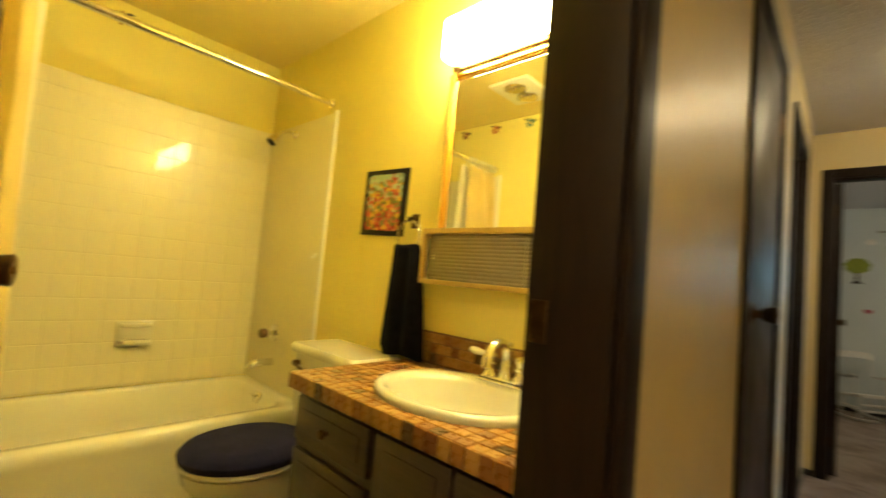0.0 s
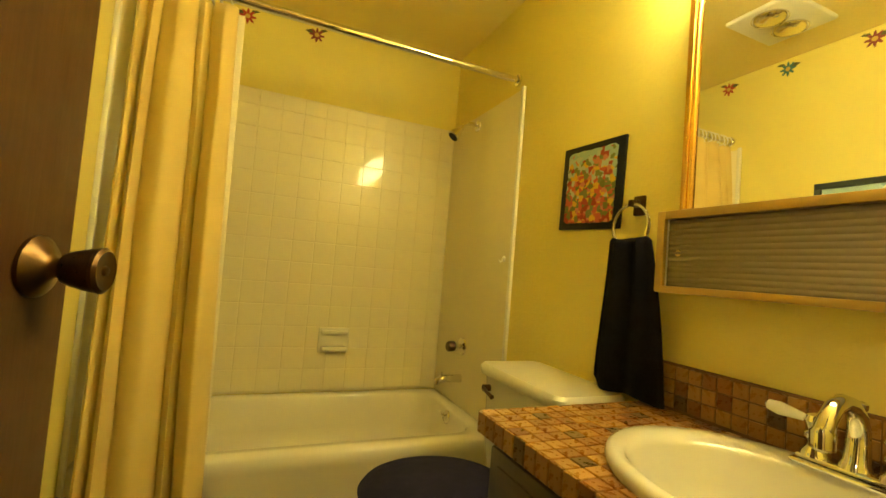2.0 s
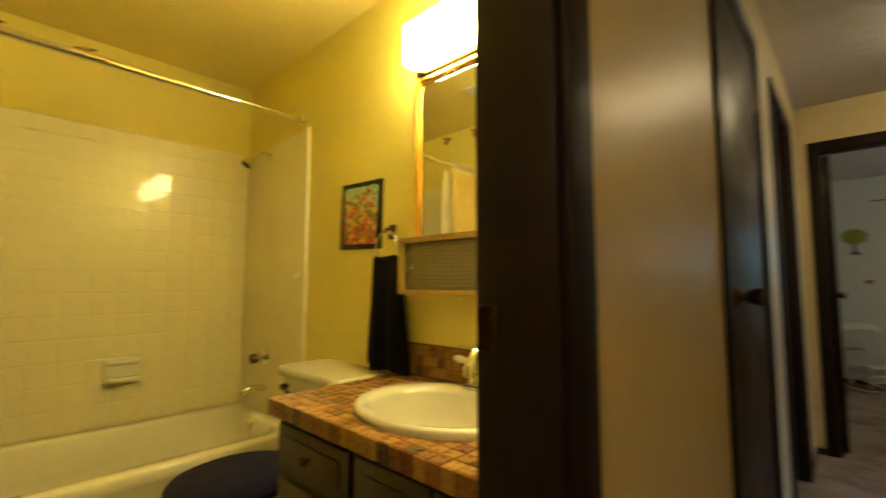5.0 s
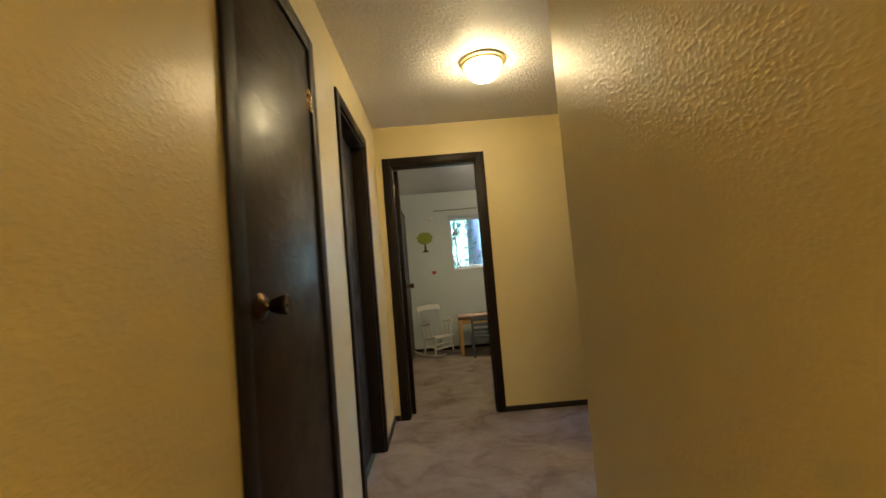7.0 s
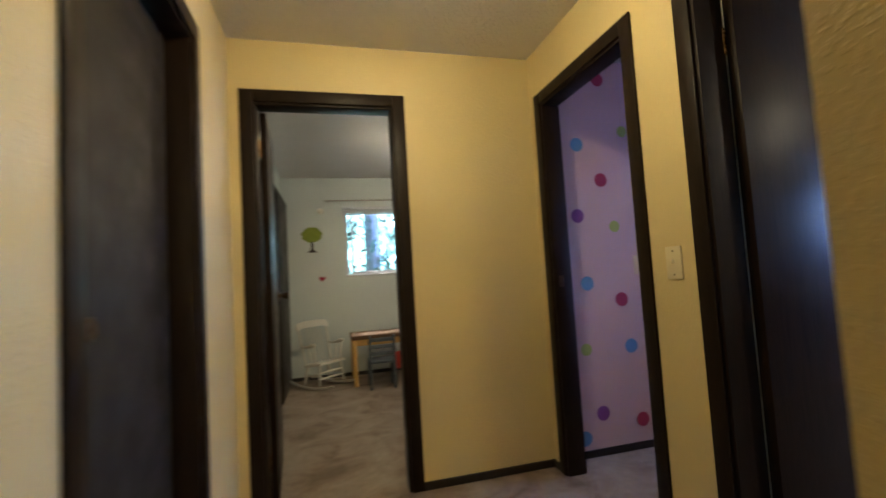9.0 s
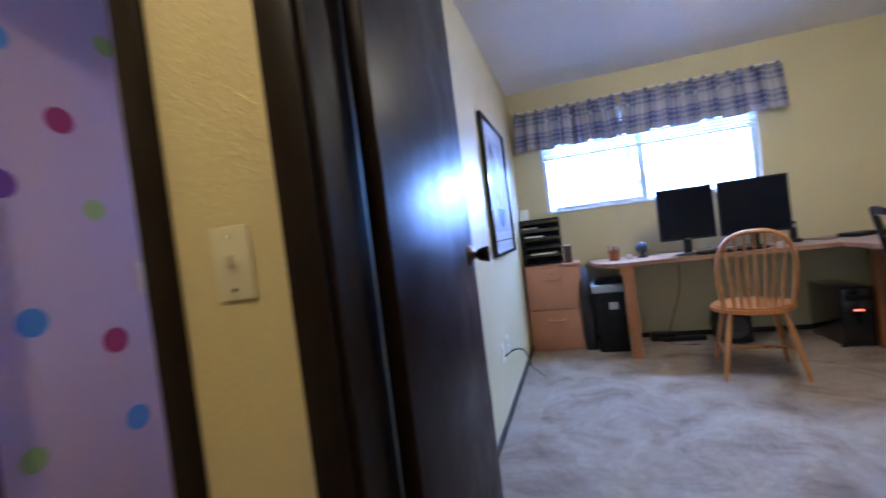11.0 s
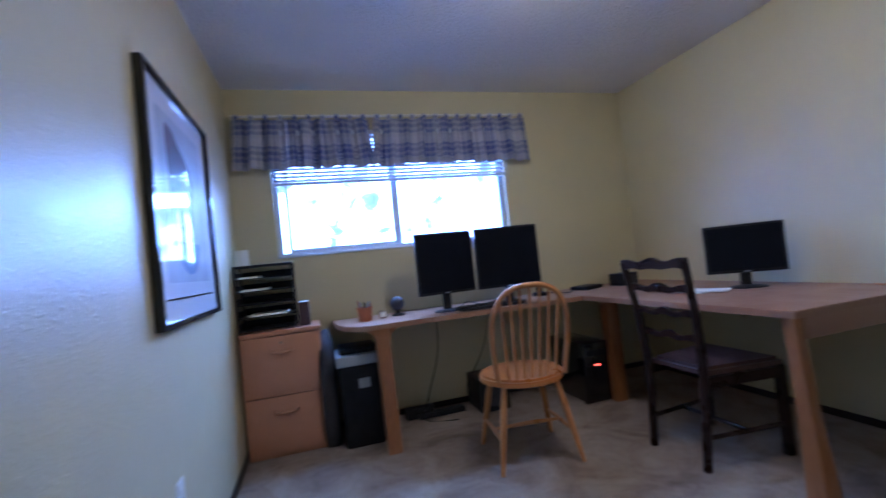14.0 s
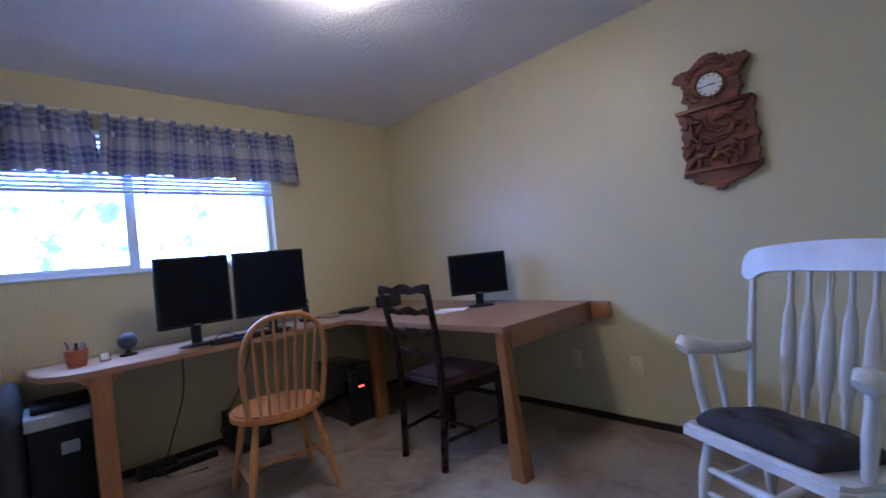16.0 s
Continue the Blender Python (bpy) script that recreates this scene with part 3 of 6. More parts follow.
door("door_1", "brown wooden bathroom door standing open, dark casing", pose(0.09, 0.45, 0, 0, 0, 90), 0.76, 0.12, True, 79.5, WARMDOOR, 0.085, strike=0.02, dark_knob=True, knob_z=1.065, backset=0.06)
door("door_2", "closed dark-stained closet door with brass knob", pose(0.09, 2.065, 0, 0, 0, 90), 0.66, 0.12, True, 0, CLOSETDOOR, -0.002, hinge_left=False, casing_back=False, knob_z=1.09)
door("door_3", "closed dark door set deep in its casing", pose(0.09, 3.295, 0, 0, 0, 90), 0.76, 0.12, True, 0, OLIVEDOOR, 0.083, hinge_left=False, casing_back=False, hinges=False)
door("door_4", "dark bedroom door standing open, brass hinges", pose(0.56, 4.265, 0, 0, 0, 0), 0.72, 0.10, True, 94, DARK, 0.065)
door("door_5", "dark-cased open doorway of the lilac bedroom", pose(1.735, 3.7775, 0, 0, 0, -90), 0.715, 0.10, strike=0.04, hinge_left=False)
door("door_6", "dark-stained office door standing wide open", pose(1.735, 2.681, 0, 0, 0, -90), 0.818, 0.115, True, 93.2, DARK, 0.080, backset=0.085)

# ---- windows and what lies beyond ----


def window_unit(name, label, m, w, z0, z1, depth, split):
    """A sliding window: local x along the wall, y outwards, from the inner wall face."""
    d = thing(name, label, "window", m, kind="structure")
    h, y0, y1 = w / 2, depth * 0.45, depth * 0.85
    part("frame", box(box(box(box(B(), -h, -h + 0.035, y0, y1, z0, z1), h - 0.035, h, y0, y1, z0, z1), -h + 0.035, h - 0.035, y0, y1, z1 - 0.035, z1), -h + 0.035, h - 0.035, y0, y1, z0, z0 + 0.03), SASH, d)
    part("sill", box(B(), -h, h, -0.012, y0, z0 - 0.004, z0 + 0.012, 0.003), SASH, d)
    sx = -h + 0.035 + split * (w - 0.07)
    part("meeting_rail", box(B(), sx - 0.028, sx + 0.028, y0 + 0.005, y1 - 0.004, z0 + 0.03, z1 - 0.035, 0.004), SASH, d)
    part("sash_stile", box(B(), -h + 0.075, -h + 0.10, y0 + 0.008, y1 - 0.02, z0 + 0.03, z1 - 0.035, 0.003), SASH, d)
    part("sash_rail", box(B(), -h + 0.10, sx - 0.028, y0 + 0.008, y1 - 0.02, z0 + 0.03, z0 + 0.055, 0.003), SASH, d)
    for a, b in ((-h + 0.035, sx - 0.028), (sx + 0.028, h - 0.035)):
        g = part("pane", box(B(), a, b, y1 - 0.016, y1 - 0.012, z0 + 0.03, z1 - 0.035), PANE, d)
        g.visible_shadow = False
    return d


window_unit("window_1", "white sliding window with bright trees beyond", pose(5.44, 2.09, 0, 0, 0, -90), 1.76, 1.22, 2.10, 0.12, 0.49)
window_unit("window_2", "white bedroom window onto a garden", pose(1.22, 7.3, 0, 0, 0, 0), 0.96, 1.17, 2.0, 0.12, 0.80)
tagged(part("backdrop_office", box(B(), 9.0, 9.05, -4.5, 8.5, -1.5, 5.5), TREESOFFICE), "bright washed-out trees outside the office", "backdrop", kind="structure")
tagged(part("backdrop_kids", box(B(), -5.0, 7.0, 11.5, 11.55, -1.5, 5.0), TREESKIDS), "bluish green garden trees", "backdrop", kind="structure")


def trunk(x, y, r, h, bend):
    t = thing("tree", "grey conifer trunk with thin drooping branches", "tree", pose(x, y, -0.125), "garden trees")
    pts = [(bend * math.sin(k * 0.4), 0.03 * k, h * k / 8) for k in range(9)]
    part("trunk", tube(B(), pts, [r * (1 - 0.06 * k) for k in range(9)], 12), BARK, t)
    rng, bm = random.Random(int(x * 100)), B()
    for k in range(90):
        a, z, ln = rng.uniform(0, 6.28), rng.uniform(0.8, h - 0.3), rng.uniform(0.3, 1.1)
        e = Vector((math.cos(a) * ln, math.sin(a) * ln, z - 0.25 * ln))
        for j in range(7):
            c = Vector((0, 0, z)).lerp(e, (j + 2) / 9) + Vector((rng.uniform(-.1, .1), rng.uniform(-.1, .1), rng.uniform(-.12, .05)))
            s, q = rng.uniform(0.04, 0.10), Euler((rng.uniform(0, 3), rng.uniform(0, 3), rng.uniform(0, 3))).to_matrix()
            bm.faces.new([bm.verts.new(c + q @ Vector(p)) for p in ((-s, 0, 0), (0, -s * 0.4, 0), (s, 0, 0), (0, s * 0.4, 0))])
    tagged(part("crown", bm, NEEDLES, t), kind="stuff")


BARK = surface("tree_bark", (0.34, 0.37, 0.38), (0.22, 0.24, 0.25), 0.9, 0, 12, 0.9, 40, 0.02)
NEEDLES = surface("conifer_needles", (0.12, 0.24, 0.20), (0.18, 0.30, 0.24), 0.7, 0, 9)
trunk(1.25, 9.6, 0.16, 5.0, 0.05)
trunk(2.1, 10.3, 0.10, 5.0, 0.08)


def blind(name, label, m, w, z0, z1, n, cords):
    """A venetian blind hanging in a window: local x along the wall."""
    t = thing(name, label, "blind", m)
    part("head_rail", box(B(), -w / 2, w / 2, -0.02, 0.02, z1 - 0.03, z1, 0.003), BLIND, t)
    part("bottom_rail", box(B(), -w / 2, w / 2, -0.016, 0.016, z0 - 0.012, z0 + 0.006, 0.003), BLIND, t)
    bm = B()
    box(bm, -w / 2, w / 2, -0.0135, 0.0135, -0.0008, 0.0008)
    bmesh.ops.rotate(bm, verts=bm.verts, cent=(0, 0, 0), matrix=Matrix.Rotation(radians(52), 3, "X"))
    me = mesh_of("slat", bm, BLIND)
    for k in range(n):
        piece("slat", me, t, Matrix.Translation((0, 0, z0 + 0.02 + (z1 - 0.05 - z0) * k / n)))
    for x in cords:
        part("ladder_cord", tube(B(), [(x, -0.016, z0), (x, -0.016, z1)], 0.0016, 5), BLIND, t)
    return t


office_blind = blind("venetian_blind", "white venetian blind drawn part way up", pose(5.405, 2.09, 0, 0, 0, -90), 1.72, 1.725, 2.09, 12, (-0.72, -0.38, 0.12, 0.55))
part("tilt_wand", cyl(B(), (0.055, -0.022, 1.28), (0.055, -0.022, 2.05), 0.004, n=8), GREYPLASTIC, office_blind)
blind("venetian_blind", "white venetian blind raised above the window", pose(1.22, 7.285, 0, 0, 0, 0), 0.98, 1.915, 2.0, 7, (-0.3, 0.3))


def valance(m, w, seed, label):
    """A gathered plaid strip with cloth tabs over a rod; local x along, y out of the room."""
    t = thing("valance", label, "curtain", m, "window valances")
    rng = random.Random(seed)
    nx, nz, h = 220, 12, 0.345
    ph = [rng.uniform(0, 6.28) for _ in range(4)]
    bm = B()
    uv = bm.loops.layers.uv.new("UVMap")
    grid = []
    for j in range(nz + 1):
        row, v = [], j / nz
        for i in range(nx + 1):
            u = i / nx
            amp = 0.012 + 0.016 * v
            f = amp * (math.sin(u * w * 62 + ph[0] + 1.2 * math.sin(u * 9 + ph[1])) + 0.6 * math.sin(u * w * 118 + ph[2]))
            flare = (u - 0.5) * 0.06 * v
            dz = 0.006 * math.sin(u * 22 + ph[3]) * v + 0.010 * (1 - v) * abs(math.sin(u * 22 + ph[0]))
            row.append((bm.verts.new(((u - 0.5) * w + flare, f - 0.03, -v * h - dz)), u * w * 1.25, v * h))
        grid.append(row)
    for j in range(nz):
        for i in range(nx):
            q = [grid[j][i], grid[j][i + 1], grid[j + 1][i + 1], grid[j + 1][i]]
            face = bm.faces.new([p[0] for p in q])
            for lp, p in zip(face.loops, q):
                lp[uv].uv = (p[1], p[2])
    me = part("cloth", bm, PLAID, t, smooth=180)
    sd = me.modifiers.new("thickness", "SOLIDIFY")
    sd.thickness = 0.003
    k = max(5, int(w / 0.085))
    for i in range(k):
        x = -w / 2 + 0.03 + (w - 0.06) * i / (k - 1)
        bm = B()
        uv = bm.loops.layers.uv.new("UVMap")
        box(bm, x - 0.015, x + 0.015, -0.034, -0.004, -0.02, 0.034, 0.006)
        for f in bm.faces:
            for lp in f.loops:
                lp[uv].uv = (lp.vert.co.x * 1.25, -lp.vert.co.z + 0.02)
        part("tab", bm, PLAID, t)
    return t


valance(pose(5.40, 2.730, 2.17, 0, 0, -90), 0.91, 4, "blue plaid valance gathered on a white rod")
valance(pose(5.40, 1.627, 2.17, 0, 0, -90), 1.215, 9, "blue plaid valance with tighter gathers")
rod = thing("curtain_rod", "thin white curtain rod over the office window", "curtain rod", pose(5.40, 2.09, 2.185))
part("pole", cyl(B(), (-0.018, -1.07, 0.006), (-0.018, 1.10, 0.006), 0.009), WHITEPLASTIC, rod)
for y in (-1.06, 1.09):
    part("bracket", box(B(), -0.0, 0.04, y - 0.008, y + 0.008, -0.012, 0.012, 0.002), WHITEPLASTIC, rod)

# ---- bathroom ----


def ring_loft(bm, rings, cap_first=False, cap_last=False):
    vs = [[bm.verts.new(p) for p in r] for r in rings]
    for p, q in zip(vs, vs[1:]):
        n = len(p)
        for i in range(n):
            bm.faces.new((p[i], p[(i + 1) % n], q[(i + 1) % n], q[i]))
    if cap_first:
        bm.faces.new(vs[0])
    if cap_last:
        bm.faces.new(vs[-1])
    return bm


def rrect(x0, x1, y0, y1, r, z, n=6):
    out = []
    for cx, cy, a in ((x1 - r, y1 - r, 0), (x0 + r, y1 - r, 90), (x0 + r, y0 + r, 180), (x1 - r, y0 + r, 270)):
        for k in range(n + 1):
            t = radians(a + 90 * k / n)
            out.append((cx + r * math.cos(t), cy + r * math.sin(t), z))
    return out


tub = thing("bathtub", "cream enamelled built-in bathtub with rolled rim", "bathtub", pose(0, 0, 0))
X0, X1, Y0, Y1, RIM = -2.462, -1.732, -0.012, 1.502, 0.398
part("body", ring_loft(B(), [rrect(X0, X1 + 0.012, Y0, Y1, 0.012, 0.0), rrect(X0, X1 + 0.012, Y0, Y1, 0.012, RIM - 0.07), rrect(X0, X1 + 0.02, Y0, Y1, 0.014, RIM - 0.055), rrect(X0, X1 + 0.02, Y0, Y1, 0.014, RIM - 0.012),
     rrect(X0, X1 + 0.012, Y0, Y1, 0.02, RIM), rrect(X0 + 0.045, X1 - 0.06, Y0 + 0.08, Y1 - 0.06, 0.12, RIM), rrect(X0 + 0.052, X1 - 0.07, Y0 + 0.09, Y1 - 0.07, 0.12, RIM - 0.012),
     rrect(X0 + 0.075, X1 - 0.09, Y0 + 0.16, Y1 - 0.10, 0.14, 0.24), rrect(X0 + 0.10, X1 - 0.11, Y0 + 0.24, Y1 - 0.14, 0.15, 0.11), rrect(X0 + 0.16, X1 - 0.17, Y0 + 0.32, Y1 - 0.20, 0.14, 0.085)], True, True), TUBWHITE, tub, smooth=60)
m = pose(-2.095, 1.423, 0.360, 84, 0, 0)
part("overflow_plate", lathe(B(), [(0, 0.012), (0.026, 0.010), (0.034, 0.003), (0.035, 0.0)], 24, m), CHROME, tub, "chrome overflow plate")
part("trip_lever", tube(B(), [(-2.095, 1.410, 0.367), (-2.095, 1.393, 0.375), (-2.095, 1.383, 0.393)], 0.005, 8), CHROME, tub)

surround = thing("tub_surround", "cream tiled tub surround with pale trim edge", "wall panel", pose(0, 0, 0), kind="structure")
part("back_panel", box(B(), -2.469, -2.458, -0.012, 1.502, 0.402, 1.94, 0.003), TILEWHITE, surround)
part("side_panel", box(B(), -2.458, -1.72, 1.494, 1.504, 0.402, 1.94, 0.003), TILEWHITE, surround)
part("side_panel", box(B(), -2.458, -1.72, -0.014, -0.004, 0.402, 1.94, 0.003), TILEWHITE, surround)
part("edge_trim", box(B(), -1.722, -1.702, 1.488, 1.504, 0.0, 1.95, 0.004), WHITEPLASTIC, surround)
part("edge_trim", box(B(), -1.722, -1.702, -0.014, 0.002, 0.0, 1.95, 0.004), WHITEPLASTIC, surround)

dish = thing("soap_dish", "cream ceramic soap dish set in the tiles", "soap dish", pose(-2.452, 0.885, 0.675))
part("plate", box(B(), -0.004, 0.008, -0.08, 0.08, -0.065, 0.065, 0.004), TUBWHITE, dish)
part("shelf", box(B(), 0.006, 0.055, -0.065, 0.065, -0.05, -0.028, 0.008, 3), TUBWHITE, dish)
part("lip", box(B(), 0.006, 0.03, -0.07, 0.07, 0.035, 0.058, 0.007, 3), TUBWHITE, dish)

sr = thing("shower_rod", "chrome shower curtain rod", "curtain rod", pose(-1.77, 0.745, 2.0))
part("pole", cyl(cyl(B(), (0, -0.755, 0), (0, 0.10, 0), 0.0175, n=20), (0, 0.10, 0), (0, 0.757, 0), 0.0150, n=20), CHROME, sr)
for y in (-0.757, 0.748):
    part("flange", cyl(B(), (0, y, 0), (0, y + 0.009, 0), 0.026, n=24), CHROME, sr)

curtain = thing("shower_curtain", "cream cloth shower curtain bunched on its rod", "curtain", pose(-1.745, 0.0, 0.0))


def drape(x, y0, y1, z0, z1, widths, amp, seed, spread=0.05, out=0.0):
    """A hanging cloth: folds of uneven width and depth that wander and soften on the way down."""
    bm, nx, nz = B(), 200, 40
    rng = random.Random(seed)
    a, b, c = (rng.uniform(0, 6.28) for _ in range(3))
    n = len(widths)
    depths = [rng.uniform(0.55, 1.15) for _ in range(n)]
    edges = [sum(widths[:k]) / sum(widths) for k in range(n + 1)]
    rows = []
    for j in range(nz + 1):
        v = j / nz
        row = []
        for i in range(nx + 1):
            u = i / nx
            q = min(0.9999, max(0.0, u + 0.020 * math.sin(2.6 * v + a) * math.sin(math.pi * u) + 0.012 * math.sin(7 * v + 9 * u + b) * math.sin(math.pi * u)))
            k = max(i2 for i2 in range(n) if edges[i2] <= q)
            f = (q - edges[k]) / (edges[k + 1] - edges[k])
            bulge = math.sin(math.pi * f) ** 0.55 * depths[k] * widths[k] ** 0.35
            pinch = 0.35 * math.exp(-((v - 0.13 - 0.05 * math.sin(k * 2.1)) / 0.05) ** 2) * math.sin(2 * math.pi * f) * (1 if k % 2 else -0.5)
            soft = 0.008 * math.sin(11 * u + 4 * v + c)
            row.append(bm.verts.new((x + out * v ** 0.8 + amp * (0.8 + 0.5 * v) * (1.9 * bulge - 1.1 + pinch) + soft,
                                     y0 + u * (y1 - y0 + spread * v) + 0.006 * math.sin(2 * math.pi * f),
                                     z1 + (z0 - z1) * v - 0.016 * (1 - v) ** 8 * math.sin(math.pi * f))))
        rows.append(row)
    for p, q in zip(rows, rows[1:]):
        for i in range(nx):
            bm.faces.new((p[i], p[i + 1], q[i + 1], q[i]))
    return bm


cl = part("cloth", drape(0.0, 0.028, 0.325, 0.04, 1.965, (0.5, 0.6, 1.7, 0.55, 1.2), 0.034, 3, 0.06, 0.13), CURTAIN, curtain, smooth=180)
sd = cl.modifiers.new("thickness", "SOLIDIFY")
sd.thickness = 0.002
liner = part("liner", drape(-0.045, 0.05, 0.345, 0.30, 1.965, (1.0, 0.6, 1.3, 0.8), 0.010, 8, 0.02, -0.085), LINER, curtain, "pale plastic liner inside the tub", 180)
for k in range(9):
    y = 0.02 + 0.036 * k + 0.006 * math.sin(k * 2.3)
    part("ring", tube(B(), [(-0.02 + 0.024 * math.cos(a * math.pi / 8), y + 0.006 * math.sin(a * 0.7), 1.988 + 0.032 * math.sin(a * math.pi / 8)) for a in range(16)], 0.003, 6, True), WHITEPLASTIC, curtain)

sh = thing("shower", "chrome shower spray on a bent arm", "shower", pose(-2.14, 1.494, 1.885))
part("flange", lathe(B(), [(0, 0), (0.030, 0), (0.028, 0.006), (0.012, 0.010)], 24, pose(0, 0, 0, 90)), CHROME, sh)
part("arm", tube(B(), [(0, 0, 0), (0, -0.035, 0.006), (0, -0.065, 0.0), (0, -0.095, -0.025)], 0.009, 12), CHROME, sh)
part("head", lathe(B(), [(0.010, 0), (0.016, 0.012), (0.015, 0.024), (0.030, 0.055), (0.034, 0.080), (0.028, 0.085), (0, 0.083)], 24, Matrix.Translation((0, -0.09, -0.02)) @ Vector((0.0, -0.62, -0.78)).to_track_quat("Z", "Y").to_matrix().to_4x4()), CHROME, sh, "chrome spray head")
part("spray_face", lathe(B(), [(0, 0.0862), (0.027, 0.0862), (0.027, 0.084)], 24, Matrix.Translation((0, -0.09, -0.02)) @ Vector((0.0, -0.62, -0.78)).to_track_quat("Z", "Y").to_matrix().to_4x4()), BLACK, sh, "dark spray face")

tv = thing("tub_valve", "chrome tub valve with dark knob handle", "faucet", pose(-2.12, 1.494, 0.71))
part("escutcheon", lathe(B(), [(0, 0), (0.045, 0), (0.042, 0.007), (0.018, 0.014)], 28, pose(0, 0, 0, 90)), CHROME, tv)
part("stem", cyl(B(), (0, -0.01, 0), (0, -0.055, 0), 0.011), CHROME, tv)
part("handle", lathe(B(), [(0.014, 0.045), (0.026, 0.050), (0.028, 0.080), (0.022, 0.088), (0, 0.089)], 8, pose(0, 0, 0, 90)), BRONZE, tv, "faceted dark handle")
ts = thing("tub_spout", "chrome tub spout with diverter", "faucet", pose(-2.12, 1.494, 0.545))
part("spout", tube(B(), [(0, 0, 0), (0, -0.05, 0.002), (0, -0.10, 0), (0, -0.125, -0.012), (0, -0.132, -0.028)], [0.022, 0.021, 0.020, 0.018, 0.015], 16), CHROME, ts)
part("diverter", cyl(B(), (0, -0.105, 0.018), (0, -0.105, 0.036), 0.005), CHROME, ts)
hk = thing("suction_hook", "clear plastic hook stuck on the surround", "hook", pose(-1.76, 1.487, 1.17))
part("disc", lathe(B(), [(0, 0.0), (0.014, 0.0), (0.012, 0.004), (0.004, 0.008), (0, 0.009)], 18, pose(0, 0, 0, 90)), WHITEPLASTIC, hk)
part("hook", tube(B(), [(0, -0.008, 0.0), (0, -0.012, -0.012), (0, -0.022, -0.016), (0, -0.026, -0.006)], 0.003, 8), WHITEPLASTIC, hk)

toilet = thing("toilet", "white ceramic toilet with navy plush lid cover", "toilet", pose(-1.245, 1.25, 0))
part("tank", ring_loft(B(), [rrect(-0.20, 0.20, 0.025, 0.225, 0.04, 0.40), rrect(-0.213, 0.213, 0.012, 0.232, 0.04, 0.52), rrect(-0.218, 0.218, 0.006, 0.235, 0.04, 0.74)], True, True), CERAMIC, toilet)
part("tank_lid", ring_loft(B(), [rrect(-0.225, 0.225, -0.006, 0.24, 0.03, 0.742), rrect(-0.23, 0.23, -0.010, 0.243, 0.03, 0.752), rrect(-0.23, 0.23, -0.010, 0.243, 0.03, 0.770), rrect(-0.222, 0.222, -0.002, 0.236, 0.03, 0.780)], True, True), CERAMIC, toilet)
part("flush_handle", tube(cyl(B(), (-0.165, 0.012, 0.70), (-0.165, -0.018, 0.70), 0.012), [(-0.165, -0.018, 0.70), (-0.13, -0.022, 0.695), (-0.095, -0.022, 0.688)], [0.007, 0.006, 0.008], 10), BRONZE, toilet, "dark metal flush handle")


def oval(rx, ry, z, cx=-0.06, cy=-0.22, n=40):
    return [(cx + rx * math.cos(2 * math.pi * k / n), cy + ry * math.sin(2 * math.pi * k / n), z) for k in range(n)]


part("bowl", ring_loft(B(), [oval(0.11, 0.17, 0.0, cy=-0.10), oval(0.105, 0.15, 0.10, cy=-0.10), oval(0.14, 0.19, 0.25, cy=-0.17), oval(0.175, 0.215, 0.35), oval(0.182, 0.222, 0.385), oval(0.17, 0.21, 0.39)], True, True), CERAMIC, toilet)
part("seat", ring_loft(B(), [oval(0.187, 0.225, 0.392), oval(0.192, 0.23, 0.40), oval(0.187, 0.225, 0.412)], True, True), CERAMIC, toilet)
part("lid_cover", ring_loft(B(), [oval(0.188, 0.226, 0.410), oval(0.194, 0.232, 0.418), oval(0.197, 0.236, 0.434), oval(0.186, 0.224, 0.450), oval(0.15, 0.19, 0.464), oval(0.08, 0.1, 0.468)], True, True), PLUSH, toilet, "navy plush lid cover")

# vanity
van = thing("vanity_cabinet", "dark wooden vanity cabinet with drawers", "cabinet", pose(-0.485, 0, 0))
part("carcass", box(box(B(), -0.435, 0.44, 0.992, 1.50, 0.09, 0.60, 0.003), -0.435, 0.44, 0.992, 1.012, 0.60, 0.745), VANITYWOOD, van)
part("side_panel", box(B(), -0.435, -0.415, 1.012, 1.50, 0.60, 0.745), VANITYWOOD, van)
part("toe_kick", box(B(), -0.425, 0.43, 1.05, 1.48, 0.0, 0.09), BLACK, van)
for x0, x1, z0, z1, nm in ((-0.42, -0.07, 0.60, 0.725, "drawer"), (-0.42, -0.07, 0.385, 0.575, "drawer"), (-0.42, -0.07, 0.115, 0.36, "drawer"), (-0.045, 0.20, 0.115, 0.725, "cabinet_door"), (0.215, 0.43, 0.115, 0.725, "cabinet_door")):
    dr = part(nm, box(B(), x0, x1, 0.974, 0.992, z0, z1, 0.006), VANITYWOOD, van)
    part("panel", box(B(), x0 + 0.035, x1 - 0.035, 0.970, 0.975, z0 + 0.03, z1 - 0.03, 0.003), VANITYWOOD, dr)
    part("pull", lathe(B(), [(0.006, 0), (0.006, 0.012), (0.014, 0.018), (0.012, 0.026), (0, 0.028)], 14, pose((x0 + x1) / 2 if nm == "drawer" else x0 + 0.025, 0.972, (z0 + z1) / 2, 90)), BRONZE, dr)
counter = thing("vanity_counter", "brown mosaic-tiled counter with tiled backsplash", "counter", pose(0, 0, 0))
